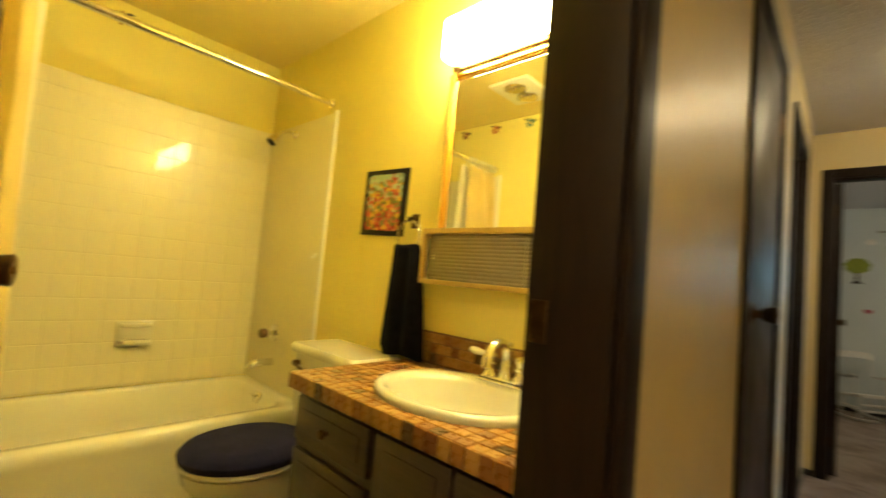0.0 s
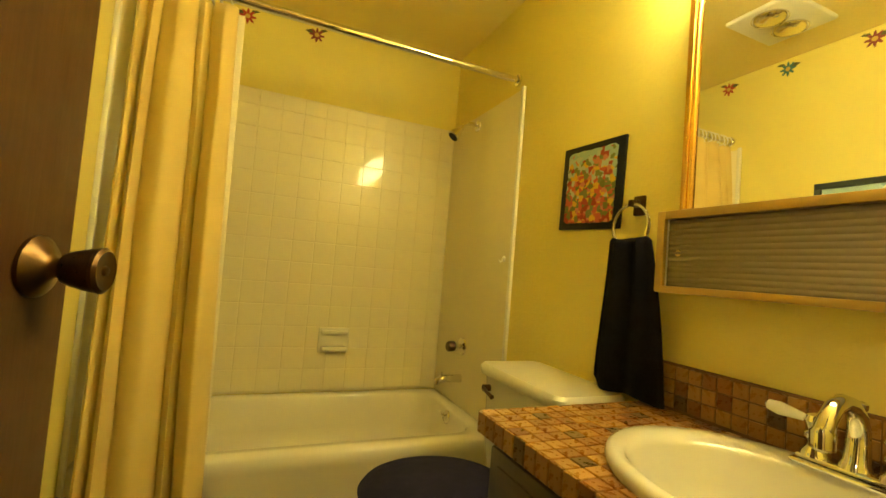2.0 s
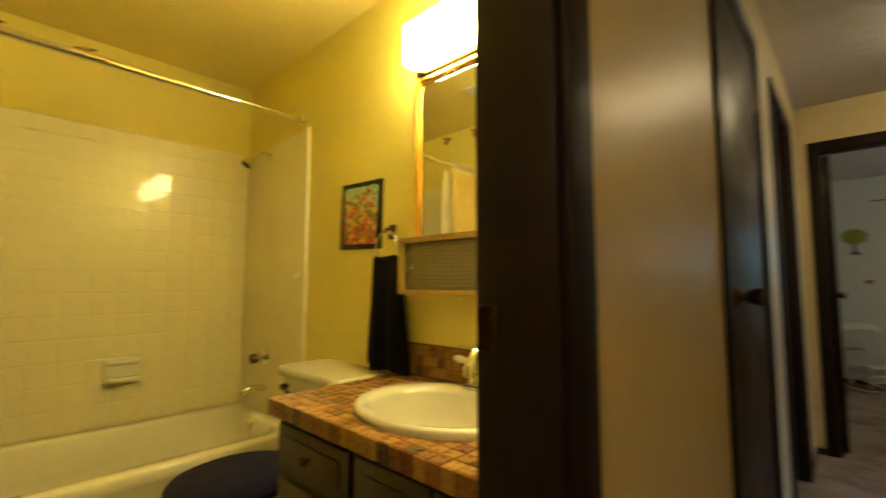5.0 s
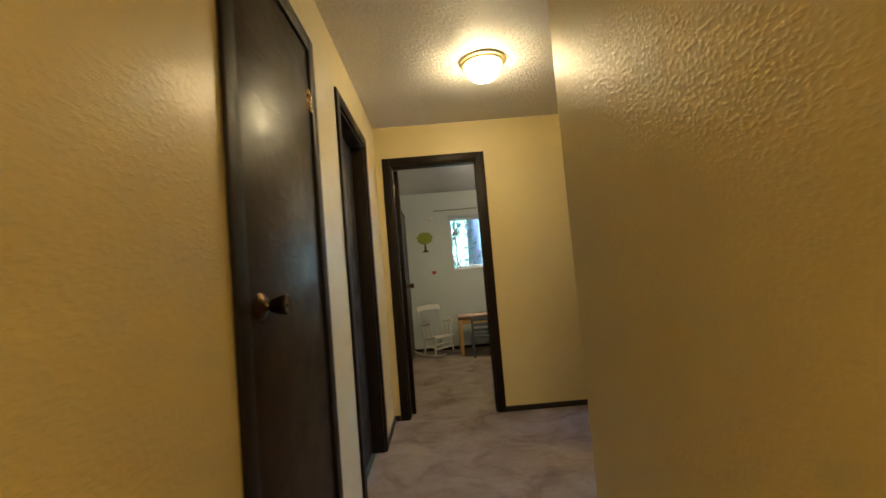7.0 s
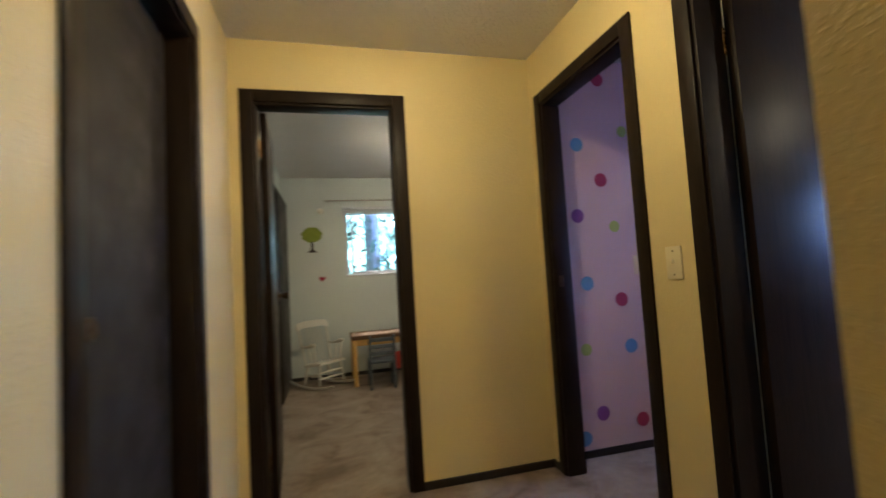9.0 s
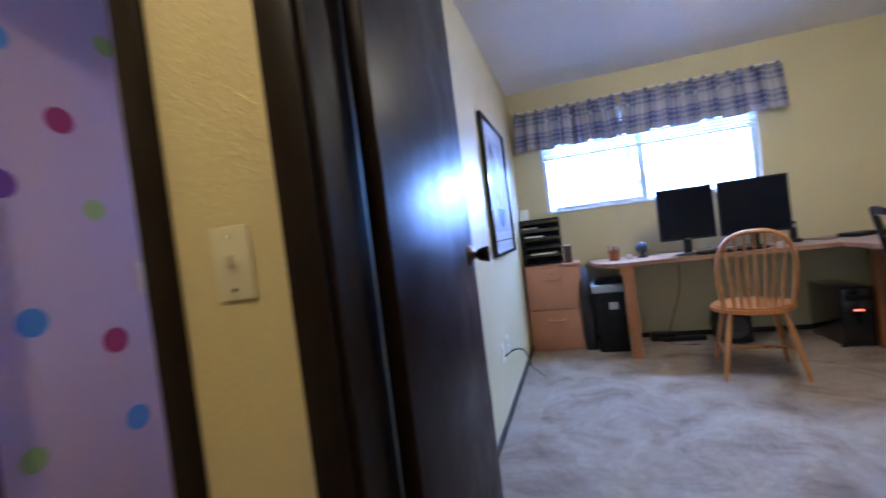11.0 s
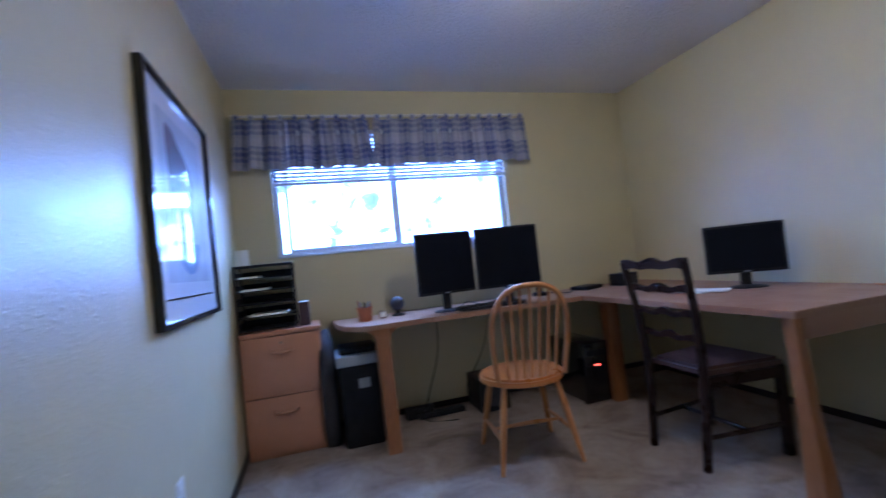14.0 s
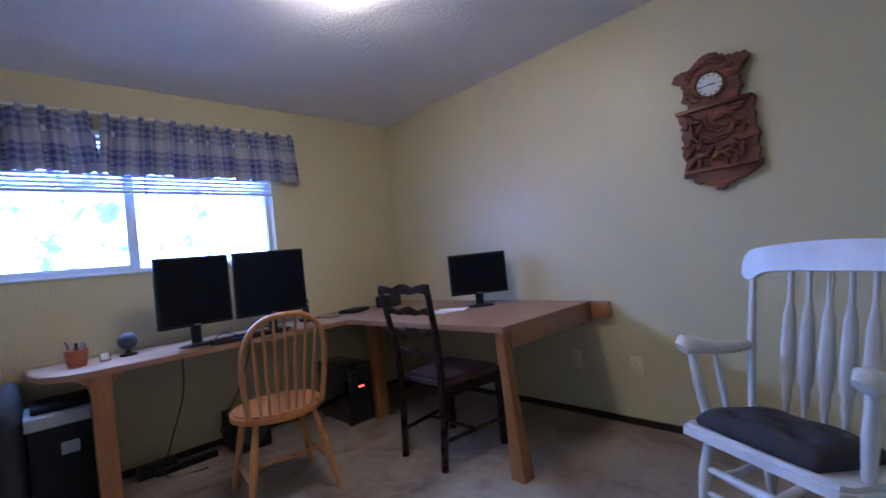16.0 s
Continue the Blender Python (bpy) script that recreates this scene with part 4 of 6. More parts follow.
def holed(bm, x0, x1, y0, y1, z0, z1, cx, cy, rx, ry, n=64):
    """A slab with an oval hole."""
    rings = []
    for z, inner in ((z0, True), (z0, False), (z1, False), (z1, True)):
        ring = []
        for k in range(n):
            c, q = math.cos(2 * math.pi * k / n), math.sin(2 * math.pi * k / n)
            if inner:
                ring.append((cx + rx * c, cy + ry * q, z))
            else:
                t = min(((x1 - cx) if c > 0 else (cx - x0)) / max(abs(c), 1e-6), ((y1 - cy) if q > 0 else (cy - y0)) / max(abs(q), 1e-6))
                ring.append((cx + t * c, cy + t * q, z))
        rings.append(ring)
    return ring_loft(bm, rings + [rings[0]])


part("bed", holed(B(), -0.94, -0.03, 0.96, 1.488, 0.747, 0.784, -0.485, 1.225, 0.248, 0.208), BROWNGROUT, counter)
part("splash_bed", box(B(), -0.94, -0.03, 1.488, 1.503, 0.747, 0.9035), BROWNGROUT, counter)

# basin and faucet
basin = thing("sink_basin", "white oval drop-in ceramic basin", "sink", pose(-0.485, 1.225, 0.786))


def el(k, z, dy=0.0, n=48, rx=0.262, ry=0.222):
    return [(k * rx * math.cos(2 * math.pi * i / n), dy + k * ry * math.sin(2 * math.pi * i / n), z) for i in range(n)]


part("bowl", ring_loft(B(), [el(0.99, 0.002), el(1.0, 0.010), el(0.985, 0.020), el(0.95, 0.024), el(0.88, 0.022), el(0.80, 0.016, -0.018), el(0.77, 0.004, -0.02), el(0.68, -0.05, -0.02), el(0.50, -0.10, -0.02), el(0.25, -0.125, -0.02), el(0.07, -0.13, -0.02)], False, True), BASINWHITE, basin, smooth=60)
part("drain", lathe(B(), [(0, 0.004), (0.018, 0.004), (0.022, 0.001), (0.022, -0.004)], 20, pose(0, -0.02, -0.128)), CHROME, basin)
fau = thing("faucet", "chrome arched faucet with white porcelain levers", "faucet", pose(-0.462, 1.405, 0.806))
part("base_plate", box(box(B(), -0.085, 0.085, -0.027, 0.027, 0.0, 0.010, 0.004), -0.078, 0.078, -0.020, 0.020, 0.010, 0.020, 0.005), CHROME, fau)
part("spout", tube(B(), [(0, 0.004, 0.015), (0, 0.006, 0.03), (0, 0.009, 0.06), (0, 0.009, 0.085), (0, 0.000, 0.108), (0, -0.018, 0.124), (0, -0.042, 0.130), (0, -0.066, 0.122), (0, -0.084, 0.104), (0, -0.093, 0.084)], [0.025, 0.019, 0.017, 0.0155, 0.0145, 0.014, 0.0135, 0.0135, 0.014, 0.016], 18), CHROME, fau)
part("spout_tip", lathe(B(), [(0.011, 0.0), (0.017, 0.004), (0.017, 0.03), (0.012, 0.038)], 18, pose(0, -0.095, 0.056)), CHROME, fau)
part("lift_rod", lathe(B(), [(0.003, 0), (0.003, 0.09), (0.008, 0.095), (0.009, 0.104), (0, 0.11)], 12, pose(0, 0.018, 0.02)), CHROME, fau)
for s in (-1, 1):
    v = part("valve", lathe(B(), [(0.024, 0.018), (0.022, 0.026), (0.013, 0.036), (0.012, 0.044), (0.018, 0.050), (0.018, 0.056), (0.012, 0.060), (0.015, 0.068), (0.019, 0.078), (0.014, 0.088), (0, 0.093)], 20, pose(s * 0.055, 0, 0)), CHROME, fau)
    part("lever", tube(B(), [(s * 0.066, 0, 0.078), (s * 0.085, -0.004, 0.081), (s * 0.11, -0.008, 0.084), (s * 0.128, -0.010, 0.086), (s * 0.134, -0.010, 0.086)], [0.006, 0.009, 0.013, 0.010, 0.003], 14), CERAMIC, v, "white porcelain lever")

# mirror wall
mir = thing("wall_mirror", "large mirror in a narrow gilt frame", "mirror", pose(-0.455, 1.503, 1.61))
part("glass", box(B(), -0.395, 0.40, -0.012, -0.004, -0.312, 0.285), MIRROR, mir)
for k, (x0, x1, z0, z1) in enumerate(((-0.425, -0.393, -0.313, 0.31), (0.393, 0.425, -0.313, 0.31), (-0.393, 0.393, 0.282, 0.31))):
    bm = box(B(), x0, x1, -0.022, 0.0, z0, z1, 0.005)
    if z1 - z0 > 0.1:
        box(bm, x0 + 0.010, x1 - 0.010, -0.027, -0.021, z0 + 0.004, z1 - 0.004, 0.002)
    else:
        box(bm, x0, x1, -0.027, -0.021, z0 + 0.008, z1 - 0.008, 0.002)
    part("frame_side", bm, GOLD, mir)
cab = thing("wall_cabinet", "shallow wall cabinet with sliding reeded glass", "cabinet", pose(-0.437, 1.503, 1.186))
part("shell", box(box(box(box(box(B(), -0.43, -0.415, -0.098, 0, -0.095, 0.10), 0.415, 0.43, -0.098, 0, -0.095, 0.10), -0.415, 0.415, -0.098, 0, 0.09, 0.10), -0.415, 0.415, -0.098, 0, -0.095, -0.084), -0.415, 0.415, -0.006, 0, -0.084, 0.09), WHITEPLASTIC, cab)
for x in (-0.435, 0.413):
    part("frame_side", box(B(), x, x + 0.022, -0.106, -0.092, -0.099, 0.105, 0.003), ALU, cab)
part("top_rail", box(B(), -0.413, 0.413, -0.106, -0.090, 0.084, 0.105, 0.003), ALU, cab)
part("bottom_rail", box(B(), -0.413, 0.413, -0.110, -0.088, -0.099, -0.082, 0.003), ALU, cab)
for x0, x1, y in ((-0.413, 0.01, -0.086), (-0.01, 0.413, -0.078)):
    ridges = [(y - 0.0022 * abs(math.sin(math.pi * k / 8)), -0.083 + 0.168 * k / 104) for k in range(105)]
    g = part("sliding_door", prism(B(), [(z, q) for q, z in ridges] + [(0.085, y + 0.004), (-0.083, y + 0.004)], x0, x1, Matrix(((0, 0, 1, 0), (0, 1, 0, 0), (1, 0, 0, 0), (0, 0, 0, 1)))), REEDED, cab, "grey reeded glass door", 30)
    g.visible_shadow = False
    part("finger_pull", cyl(B(), (x0 + 0.028 if x0 < -0.1 else x1 - 0.028, y - 0.0015, 0), (x0 + 0.028 if x0 < -0.1 else x1 - 0.028, y, 0), 0.008), CHROME, g)
bx = tagged(part("soap_box", box(B(), -0.775, -0.68, 1.435, 1.475, 1.1025, 1.130, 0.006), PAPER), "small white carton inside the wall cabinet", "carton")
bt = thing("bottle", "green plastic bottle inside the wall cabinet", "bottle", pose(-0.81, 1.455, 1.1025))
part("body", lathe(B(), [(0, 0), (0.022, 0), (0.024, 0.01), (0.024, 0.09), (0.012, 0.11), (0.010, 0.12)], 18), surface("green_plastic", (0.05, 0.12, 0.06), (0.04, 0.09, 0.045), 0.3), bt)
part("cap", cyl(B(), (0, 0, 0.12), (0, 0, 0.14), 0.012), WHITEPLASTIC, bt)
lit = thing("vanity_light", "opal glass vanity light strip, lit", "light", pose(-0.50, 1.503, 2.03))
part("back_plate", box(B(), -0.37, 0.37, -0.025, 0, -0.10, 0.09, 0.004), BRASS, lit)
part("diffuser", box(B(), -0.36, 0.36, -0.11, -0.026, -0.09, 0.08, 0.02, 3), GLOWVANITY, lit, "glowing opal glass")

pic = thing("picture", "floral painting on black board", "picture", pose(-1.241, 1.503, 1.427, 0, 2.0, 0))
part("board", box(B(), -0.148, 0.148, -0.010, 0, -0.150, 0.150, 0.002), BLACK, pic)
rng = random.Random(5)
outline = []
for k in range(64):
    a = 2 * math.pi * k / 64
    c, s = math.cos(a), math.sin(a)
    q = min(0.118 / max(abs(c), 1e-6), 0.128 / max(abs(s), 1e-6)) + rng.uniform(-0.002, 0.002)
    outline.append((c * q, s * q))
part("paper", prism(B(), outline, 0.0101, 0.0125, pose(0, 0, 0, 90)), FLORAL, pic, "bright flower painting with a torn edge")
ring = thing("towel_ring", "bronze towel ring on a square mount", "towel ring", pose(-1.024, 1.503, 1.336))
part("mount", box(B(), -0.020, 0.020, -0.012, 0, -0.03, 0.03, 0.004), BRONZE, ring)
part("arm", box(B(), -0.009, 0.009, -0.045, -0.010, -0.006, 0.014, 0.003), BRONZE, ring)
part("ring", tube(B(), [(0.066 * math.sin(a * math.pi / 16), -0.038, -0.066 + 0.066 * math.cos(a * math.pi / 16)) for a in range(32)], 0.0045, 8, True), NICKEL, ring)


def towel():
    bm, rows, nx, nz = B(), [], 60, 26
    for j in range(nz + 1):
        v = j / nz
        w = 0.145 + 0.105 * v ** 0.9
        row = []
        for i in range(nx):
            a = 2 * math.pi * i / nx
            r = 0.5 + 0.04 * math.sin(3 * a + 4 * v) + 0.03 * math.sin(5 * a + 1.0)
            row.append((w * r * math.cos(a) + 0.030 * v, (0.020 + 0.014 * v) * math.sin(a) * (1 + 0.45 * math.sin(6 * a + 1.5 * v)) - 0.046, 0.012 * abs(math.cos(a)) * (1 - v) ** 6 - v * (0.42 + 0.015 * math.cos(a) + 0.012 * math.cos(3 * a))))
        rows.append(row)
    top = [(x * 0.86, (y + 0.046) * 0.5 - 0.046, z + 0.010) for x, y, z in rows[0]]
    return ring_loft(bm, [top] + rows, True, True)


tw = part("hand_towel", towel(), NAVY, smooth=75)
tw.matrix_basis = pose(-1.022, 1.503, 1.216)
tagged(tw, "dark navy terry hand towel through the ring", "towel")

vent = thing("heater_vent", "white ceiling heater with two chrome lamps", "vent", pose(-1.29, 0.40, 2.385))
part("housing", box(B(), -0.145, 0.145, -0.168, 0.168, -0.022, 0, 0.008, 3), WHITEPLASTIC, vent)
for y in (-0.075, 0.075):
    part("lamp", lathe(B(), [(0.073, -0.020), (0.073, -0.028), (0.070, -0.028), (0.069, -0.016), (0.065, -0.018), (0.062, -0.030), (0.050, -0.039), (0.030, -0.045), (0, -0.047)], 28, pose(0, y, 0)), LAMPSILVER, vent, "chrome reflector lamp")


def flower(x, y, z, turn, c, name="red"):
    """A flat flower cut-out with a leaf on a wall."""
    bm = B()
    pts = []
    for k in range(48):
        a = 2 * math.pi * k / 48
        r = 0.030 + 0.011 * math.cos(8 * a)
        pts.append((r * math.cos(a), r * math.sin(a)))
    f = thing("wall_sticker", name + " flower cut-out stuck near the ceiling", "sticker", pose(x, y, z, 90, 0, turn), "bathroom flower stickers")
    part("petals", prism(bm, pts, 0.0, 0.0015), c, f)
    part("leaf", prism(B(), [(0.012, 0.02), (0.03, 0.022), (0.055, 0.035), (0.04, 0.04), (0.02, 0.036)], 0.0005, 0.0013), LEAFGREEN, f)
    part("leaf", prism(B(), [(-0.016, 0.018), (-0.034, 0.024), (-0.060, 0.012), (-0.044, 0.004), (-0.022, 0.000)], 0.0005, 0.0013), LEAFGREEN, f)
    part("eye", prism(B(), [(0.012 * math.cos(k * 0.5236), 0.012 * math.sin(k * 0.5236)) for k in range(12)], 0.0016, 0.0026), EYEYELLOW, f)


REDCUT = surface("red_card", (0.42, 0.05, 0.04), None, 0.7)
TEALCUT = surface("teal_card", (0.07, 0.19, 0.18), None, 0.7)
MAROON = surface("maroon_card", (0.24, 0.05, 0.05), None, 0.7)
LEAFGREEN = surface("green_card", (0.10, 0.105, 0.045), None, 0.7)
EYEYELLOW = surface("yellow_card", (0.60, 0.42, 0.10), None, 0.7)
for x, c, nm in ((-2.11, MAROON, "maroon"), (-1.80, REDCUT, "red"), (-1.48, TEALCUT, "teal"), (-1.12, MAROON, "maroon"), (-0.78, REDCUT, "red")):
    flower(x, -0.0148, 2.33, 180, c, nm)
for y, c, nm in ((0.31, REDCUT, "red"), (0.65, MAROON, "maroon")):
    flower(-2.4698, y, 2.30, 90, c, nm)
bp = thing("picture", "slate-blue framed picture on the bathroom wall", "picture", pose(-1.14, -0.0135, 1.48))
part("frame", box(box(box(box(B(), -0.19, 0.19, 0, 0.018, 0.165, 0.195, 0.003), -0.19, 0.19, 0, 0.018, -0.195, -0.165, 0.003), -0.19, -0.16, 0, 0.018, -0.165, 0.165, 0.003), 0.16, 0.19, 0, 0.018, -0.165, 0.165, 0.003), surface("slate_frame_paint", (0.035, 0.05, 0.055), None, 0.4), bp)
part("print", box(B(), -0.16, 0.16, 0.002, 0.008, -0.165, 0.165), painting("sea_print", [(0, (0.35, 0.5, 0.55)), (0.5, (0.6, 0.62, 0.55)), (0.8, (0.2, 0.35, 0.45))], 14), bp)
bm = B()
ring_loft(bm, [rrect(-0.03, 0.03, -0.16, 0.16, 0.028, 0.0), rrect(-0.035, 0.035, -0.165, 0.165, 0.03, -0.35), rrect(-0.03, 0.03, -0.17, 0.17, 0.028, -0.62)], True, True)
bt2 = part("bath_towel", bm, PLUSH, smooth=75)
bt2.matrix_basis = pose(-1.20, 0.025, 0.78, 0, 0, 90)
tagged(bt2, "dark blue bath towel hung behind the door", "towel")

# ---- hall ----


def ceiling_lamp(name, label, m, r, mat_glow, depth, rim):
    """A stepped metal rim on the ceiling, a narrower frosted bowl that comes to a blunt point, and a finial."""
    t = thing(name, label, "light", m, kind="")
    part("rim", lathe(B(), [(r * 0.70, 0.0), (r + 0.008, 0.0), (r + 0.012, -0.006), (r + 0.008, -0.013), (r * 0.95, -0.017), (r * 0.93, -0.024), (r * 0.86, -0.028), (r * 0.80, -0.022)], 40), rim, t)
    bowl = [(r * 0.84 * math.cos(k * math.pi / 20) ** 0.8, -0.030 - (depth - 0.030) * math.sin(k * math.pi / 20) ** 1.15) for k in range(1, 10)]
    part("shade", lathe(B(), [(r * 0.80, -0.020), (r * 0.84, -0.030)] + bowl + [(0, -depth)], 40), mat_glow, t, "glowing frosted glass bowl")
    part("finial", lathe(B(), [(0.009, -depth + 0.003), (0.011, -depth - 0.004), (0.006, -depth - 0.010), (0.007, -depth - 0.014), (0, -depth - 0.018)], 14), rim, t)
    return t


ceiling_lamp("ceiling_lamp", "lit flush ceiling lamp with frosted bowl", pose(0.895, 3.25, 2.365), 0.128, GLOWHALL, 0.122, RIMBRASS)
ceiling_lamp("ceiling_lamp", "lit flush ceiling lamp in the bedroom", pose(1.45, 5.75, 2.36), 0.14, GLOWKIDS, 0.12, RIMBRASS)
ceiling_lamp("ceiling_lamp", "lit flush ceiling lamp in the office", pose(3.72, 1.555, 2.40), 0.15, GLOWOFFICE, 0.115, RIMBRASS)
# Added lamp, out of view, that brightens the walls near the hall's start.
ceiling_lamp("ceiling_lamp", "unseen fill lamp added to light the near hall walls", pose(0.55, -0.75, 2.365), 0.128, GLOWHALLFILL, 0.122, RIMBRASS)
al = thing("smoke_alarm", "round white smoke alarm on the ceiling", "smoke alarm", pose(0.69, 2.50, 2.365))
part("base", lathe(B(), [(0, 0), (0.062, 0), (0.064, -0.012), (0.056, -0.030), (0.030, -0.036), (0, -0.036)], 30), WHITEPLASTIC, al)
part("vent_ring", lathe(B(), [(0.040, -0.030), (0.044, -0.038), (0.036, -0.040), (0.034, -0.034)], 30, caps=False), GREYPLASTIC, al)


def plate(m, mat_p, kind_of, name="light_switch", label="ivory light switch plate", cat="switch"):
    t = thing(name, label, cat, m)
    part("plate", box(B(), -0.036, 0.036, -0.006, 0, -0.058, 0.058, 0.0025), mat_p, t)
    if kind_of == "switch":
        part("toggle", box(B(), -0.005, 0.005, -0.017, -0.005, -0.004, 0.013, 0.002), mat_p, t)
    else:
        for z in (-0.02, 0.02):
            part("socket", cyl(B(), (0, -0.0085, z), (0, -0.004, z), 0.0165, n=20), mat_p, t)
            part("slot", box(box(B(), -0.008, -0.006, -0.0092, -0.008, z - 0.005, z + 0.005), 0.006, 0.008, -0.0092, -0.008, z - 0.004, z + 0.004), BLACK, t)
    for z in (-0.042, 0.042) if kind_of == "switch" else (0.0,):
        part("screw", cyl(B(), (0, -0.0072, z), (0, -0.004, z), 0.003, n=10), NICKEL, t)
    return t


plate(pose(1.735, 3.25, 1.105, 0, 0, -90), IVORY, "switch")
plate(pose(2.41, 4.285, 1.105, 0, 0, 0), IVORY, "switch", label="ivory light switch on the lilac wall")
plate(pose(3.27, 0.04, 0.35, 0, 0, 180), IVORY, "outlet", "power_outlet", "ivory wall outlet under the clock", "outlet")
plate(pose(3.66, 0.04, 0.36, 0, 0, 180), IVORY, "outlet", "power_outlet", "ivory wall outlet under the desk", "outlet")
plate(pose(3.72, 3.235, 0.39, 0, 0, 0), WHITEPLASTIC, "outlet", "power_outlet", "white wall outlet with a cord", "outlet")
plate(pose(3.92, 3.235, 0.39, 0, 0, 0), WHITEPLASTIC, "outlet", "power_outlet", "white wall outlet by the filing cabinet", "outlet")
fr = thing("picture", "wooden framed picture on the hall wall", "picture", pose(1.01, 0.86, 1.56, 0, 0, -90))
part("frame", box(box(box(box(B(), -0.22, 0.22, -0.02, 0, 0.17, 0.20, 0.003), -0.22, 0.22, -0.02, 0, -0.20, -0.17, 0.003), -0.22, -0.19, -0.02, 0, -0.17, 0.17, 0.003), 0.19, 0.22, -0.02, 0, -0.17, 0.17, 0.003), CARVED, fr)
part("print", box(B(), -0.19, 0.19, -0.008, -0.001, -0.17, 0.17), PAPER, fr)

# ---- lilac bedroom ----
DOTS = {"red": surface("red_vinyl", (0.42, 0.03, 0.08), None, 0.5), "blue": surface("blue_vinyl", (0.12, 0.30, 0.50), None, 0.5),
        "purple": surface("purple_vinyl", (0.22, 0.06, 0.24), None, 0.5), "green": surface("green_vinyl", (0.42, 0.52, 0.10), None, 0.5)}
for x, z, c in ((2.22, 2.28, "red"), (2.69, 2.15, "blue"), (2.37, 1.95, "green"), (2.04, 1.86, "blue"), (2.48, 1.77, "purple"), (2.19, 1.64, "red"), (2.53, 1.52, "blue"), (2.01, 1.42, "purple"), (2.26, 1.35, "green"),
                (2.54, 1.10, "purple"), (2.04, 1.01, "blue"), (2.27, 0.90, "red"), (2.70, 0.83, "blue"), (2.0, 0.62, "green"), (2.31, 0.615, "blue"), (2.67, 0.52, "purple"), (2.55, 0.30, "green"), (2.08, 0.24, "purple"), (2.35, 0.17, "red"), (1.95, 0.11, "blue"), (2.78, 1.83, "green"), (2.80, 1.28, "red")):
    r = 0.036 if c == "green" else 0.043
    tagged(part("wall_sticker", cyl(B(), (x, 4.2835, z), (x, 4.286, z), r, n=32), DOTS[c]), c + " round vinyl dot on the lilac wall", "sticker", "dots on the lilac wall")

# ---- pale blue bedroom ----
cw = thing("closet_doors", "dark sliding closet doors under a pale header", "closet", pose(0.04, 6.2, 0))
part("track", box(B(), 0.0, 0.05, -0.85, 1.09, 2.00, 2.04, 0.003), TRIM, cw)
part("sliding_door", box(B(), 0.004, 0.024, -0.84, 0.14, 0.012, 2.0, 0.003), DARK, cw)
part("sliding_door", box(B(), 0.026, 0.046, 0.10, 1.08, 0.012, 2.0, 0.003), DARK, cw)
tr = thing("wall_sticker", "green tree sticker with a dark trunk", "sticker", pose(0.36, 7.2985, 1.60, 90))
rng = random.Random(2)
part("crown", prism(B(), [((0.115 + 0.010 * math.sin(9 * k * 0.157) + rng.uniform(-.004, .004)) * math.cos(k * 0.157), 0.08 + (0.092 + rng.uniform(-.004, .004)) * math.sin(k * 0.157)) for k in range(40)], 0, 0.0012), surface("leaf_green_vinyl", (0.30, 0.36, 0.04), (0.20, 0.28, 0.03), 0.6, 0, 18), tr)
part("trunk", prism(B(), [(-0.012, 0.0), (-0.016, -0.09), (-0.06, -0.135), (-0.02, -0.125), (0.0, -0.135), (0.02, -0.125), (0.06, -0.135), (0.016, -0.09), (0.012, 0.0)], 0.0014, 0.0024), surface("dark_vinyl", (0.05, 0.04, 0.045), None, 0.6), tr)
hh = [(0.016 * 16 * math.sin(t) ** 3 / 16 * 2.2, (13 * math.cos(t) - 5 * math.cos(2 * t) - 2 * math.cos(3 * t) - math.cos(4 * t)) / 16 * 0.035) for t in [k * math.pi / 20 for k in range(40)]]
tagged(part("wall_sticker", prism(B(), hh, 0.0, 0.0015, pose(0.46, 7.2985, 1.155, 90)), DOTS["red"]), "small red heart sticker", "sticker")
tagged(part("wall_hook", lathe(B(), [(0, 0.02), (0.02, 0.018), (0.036, 0.004), (0.036, 0)], 20, pose(0.47, 7.3, 1.96, 90)), WHITEPLASTIC), "round white knob on the bedroom wall", "hook")
kr = thing("curtain_rod", "thin grey curtain rod over the bedroom window", "curtain rod", pose(1.22, 7.22, 2.07))
part("pole", cyl(B(), (-0.70, 0, 0), (0.75, 0, 0), 0.007), NICKEL, kr)
for x in (-0.66, 0.70):
    part("bracket", box(B(), x - 0.006, x + 0.006, 0.0, 0.08, -0.010, 0.010, 0.002), NICKEL, kr)


def rounded(pts, n=5):
    """A closed outline drawn smoothly through its points."""
    out = []
    for i in range(len(pts)):
        p0, p1, p2, p3 = (Vector(pts[(i + k) % len(pts)]) for k in (-1, 0, 1, 2))
        for k in range(n):
            u = k / n
            q = 0.5 * (2 * p1 + (p2 - p0) * u + (2 * p0 - 5 * p1 + 4 * p2 - p3) * u * u + (3 * p1 - p0 - 3 * p2 + p3) * u ** 3)
            out.append((q.x, q.y))
    return out


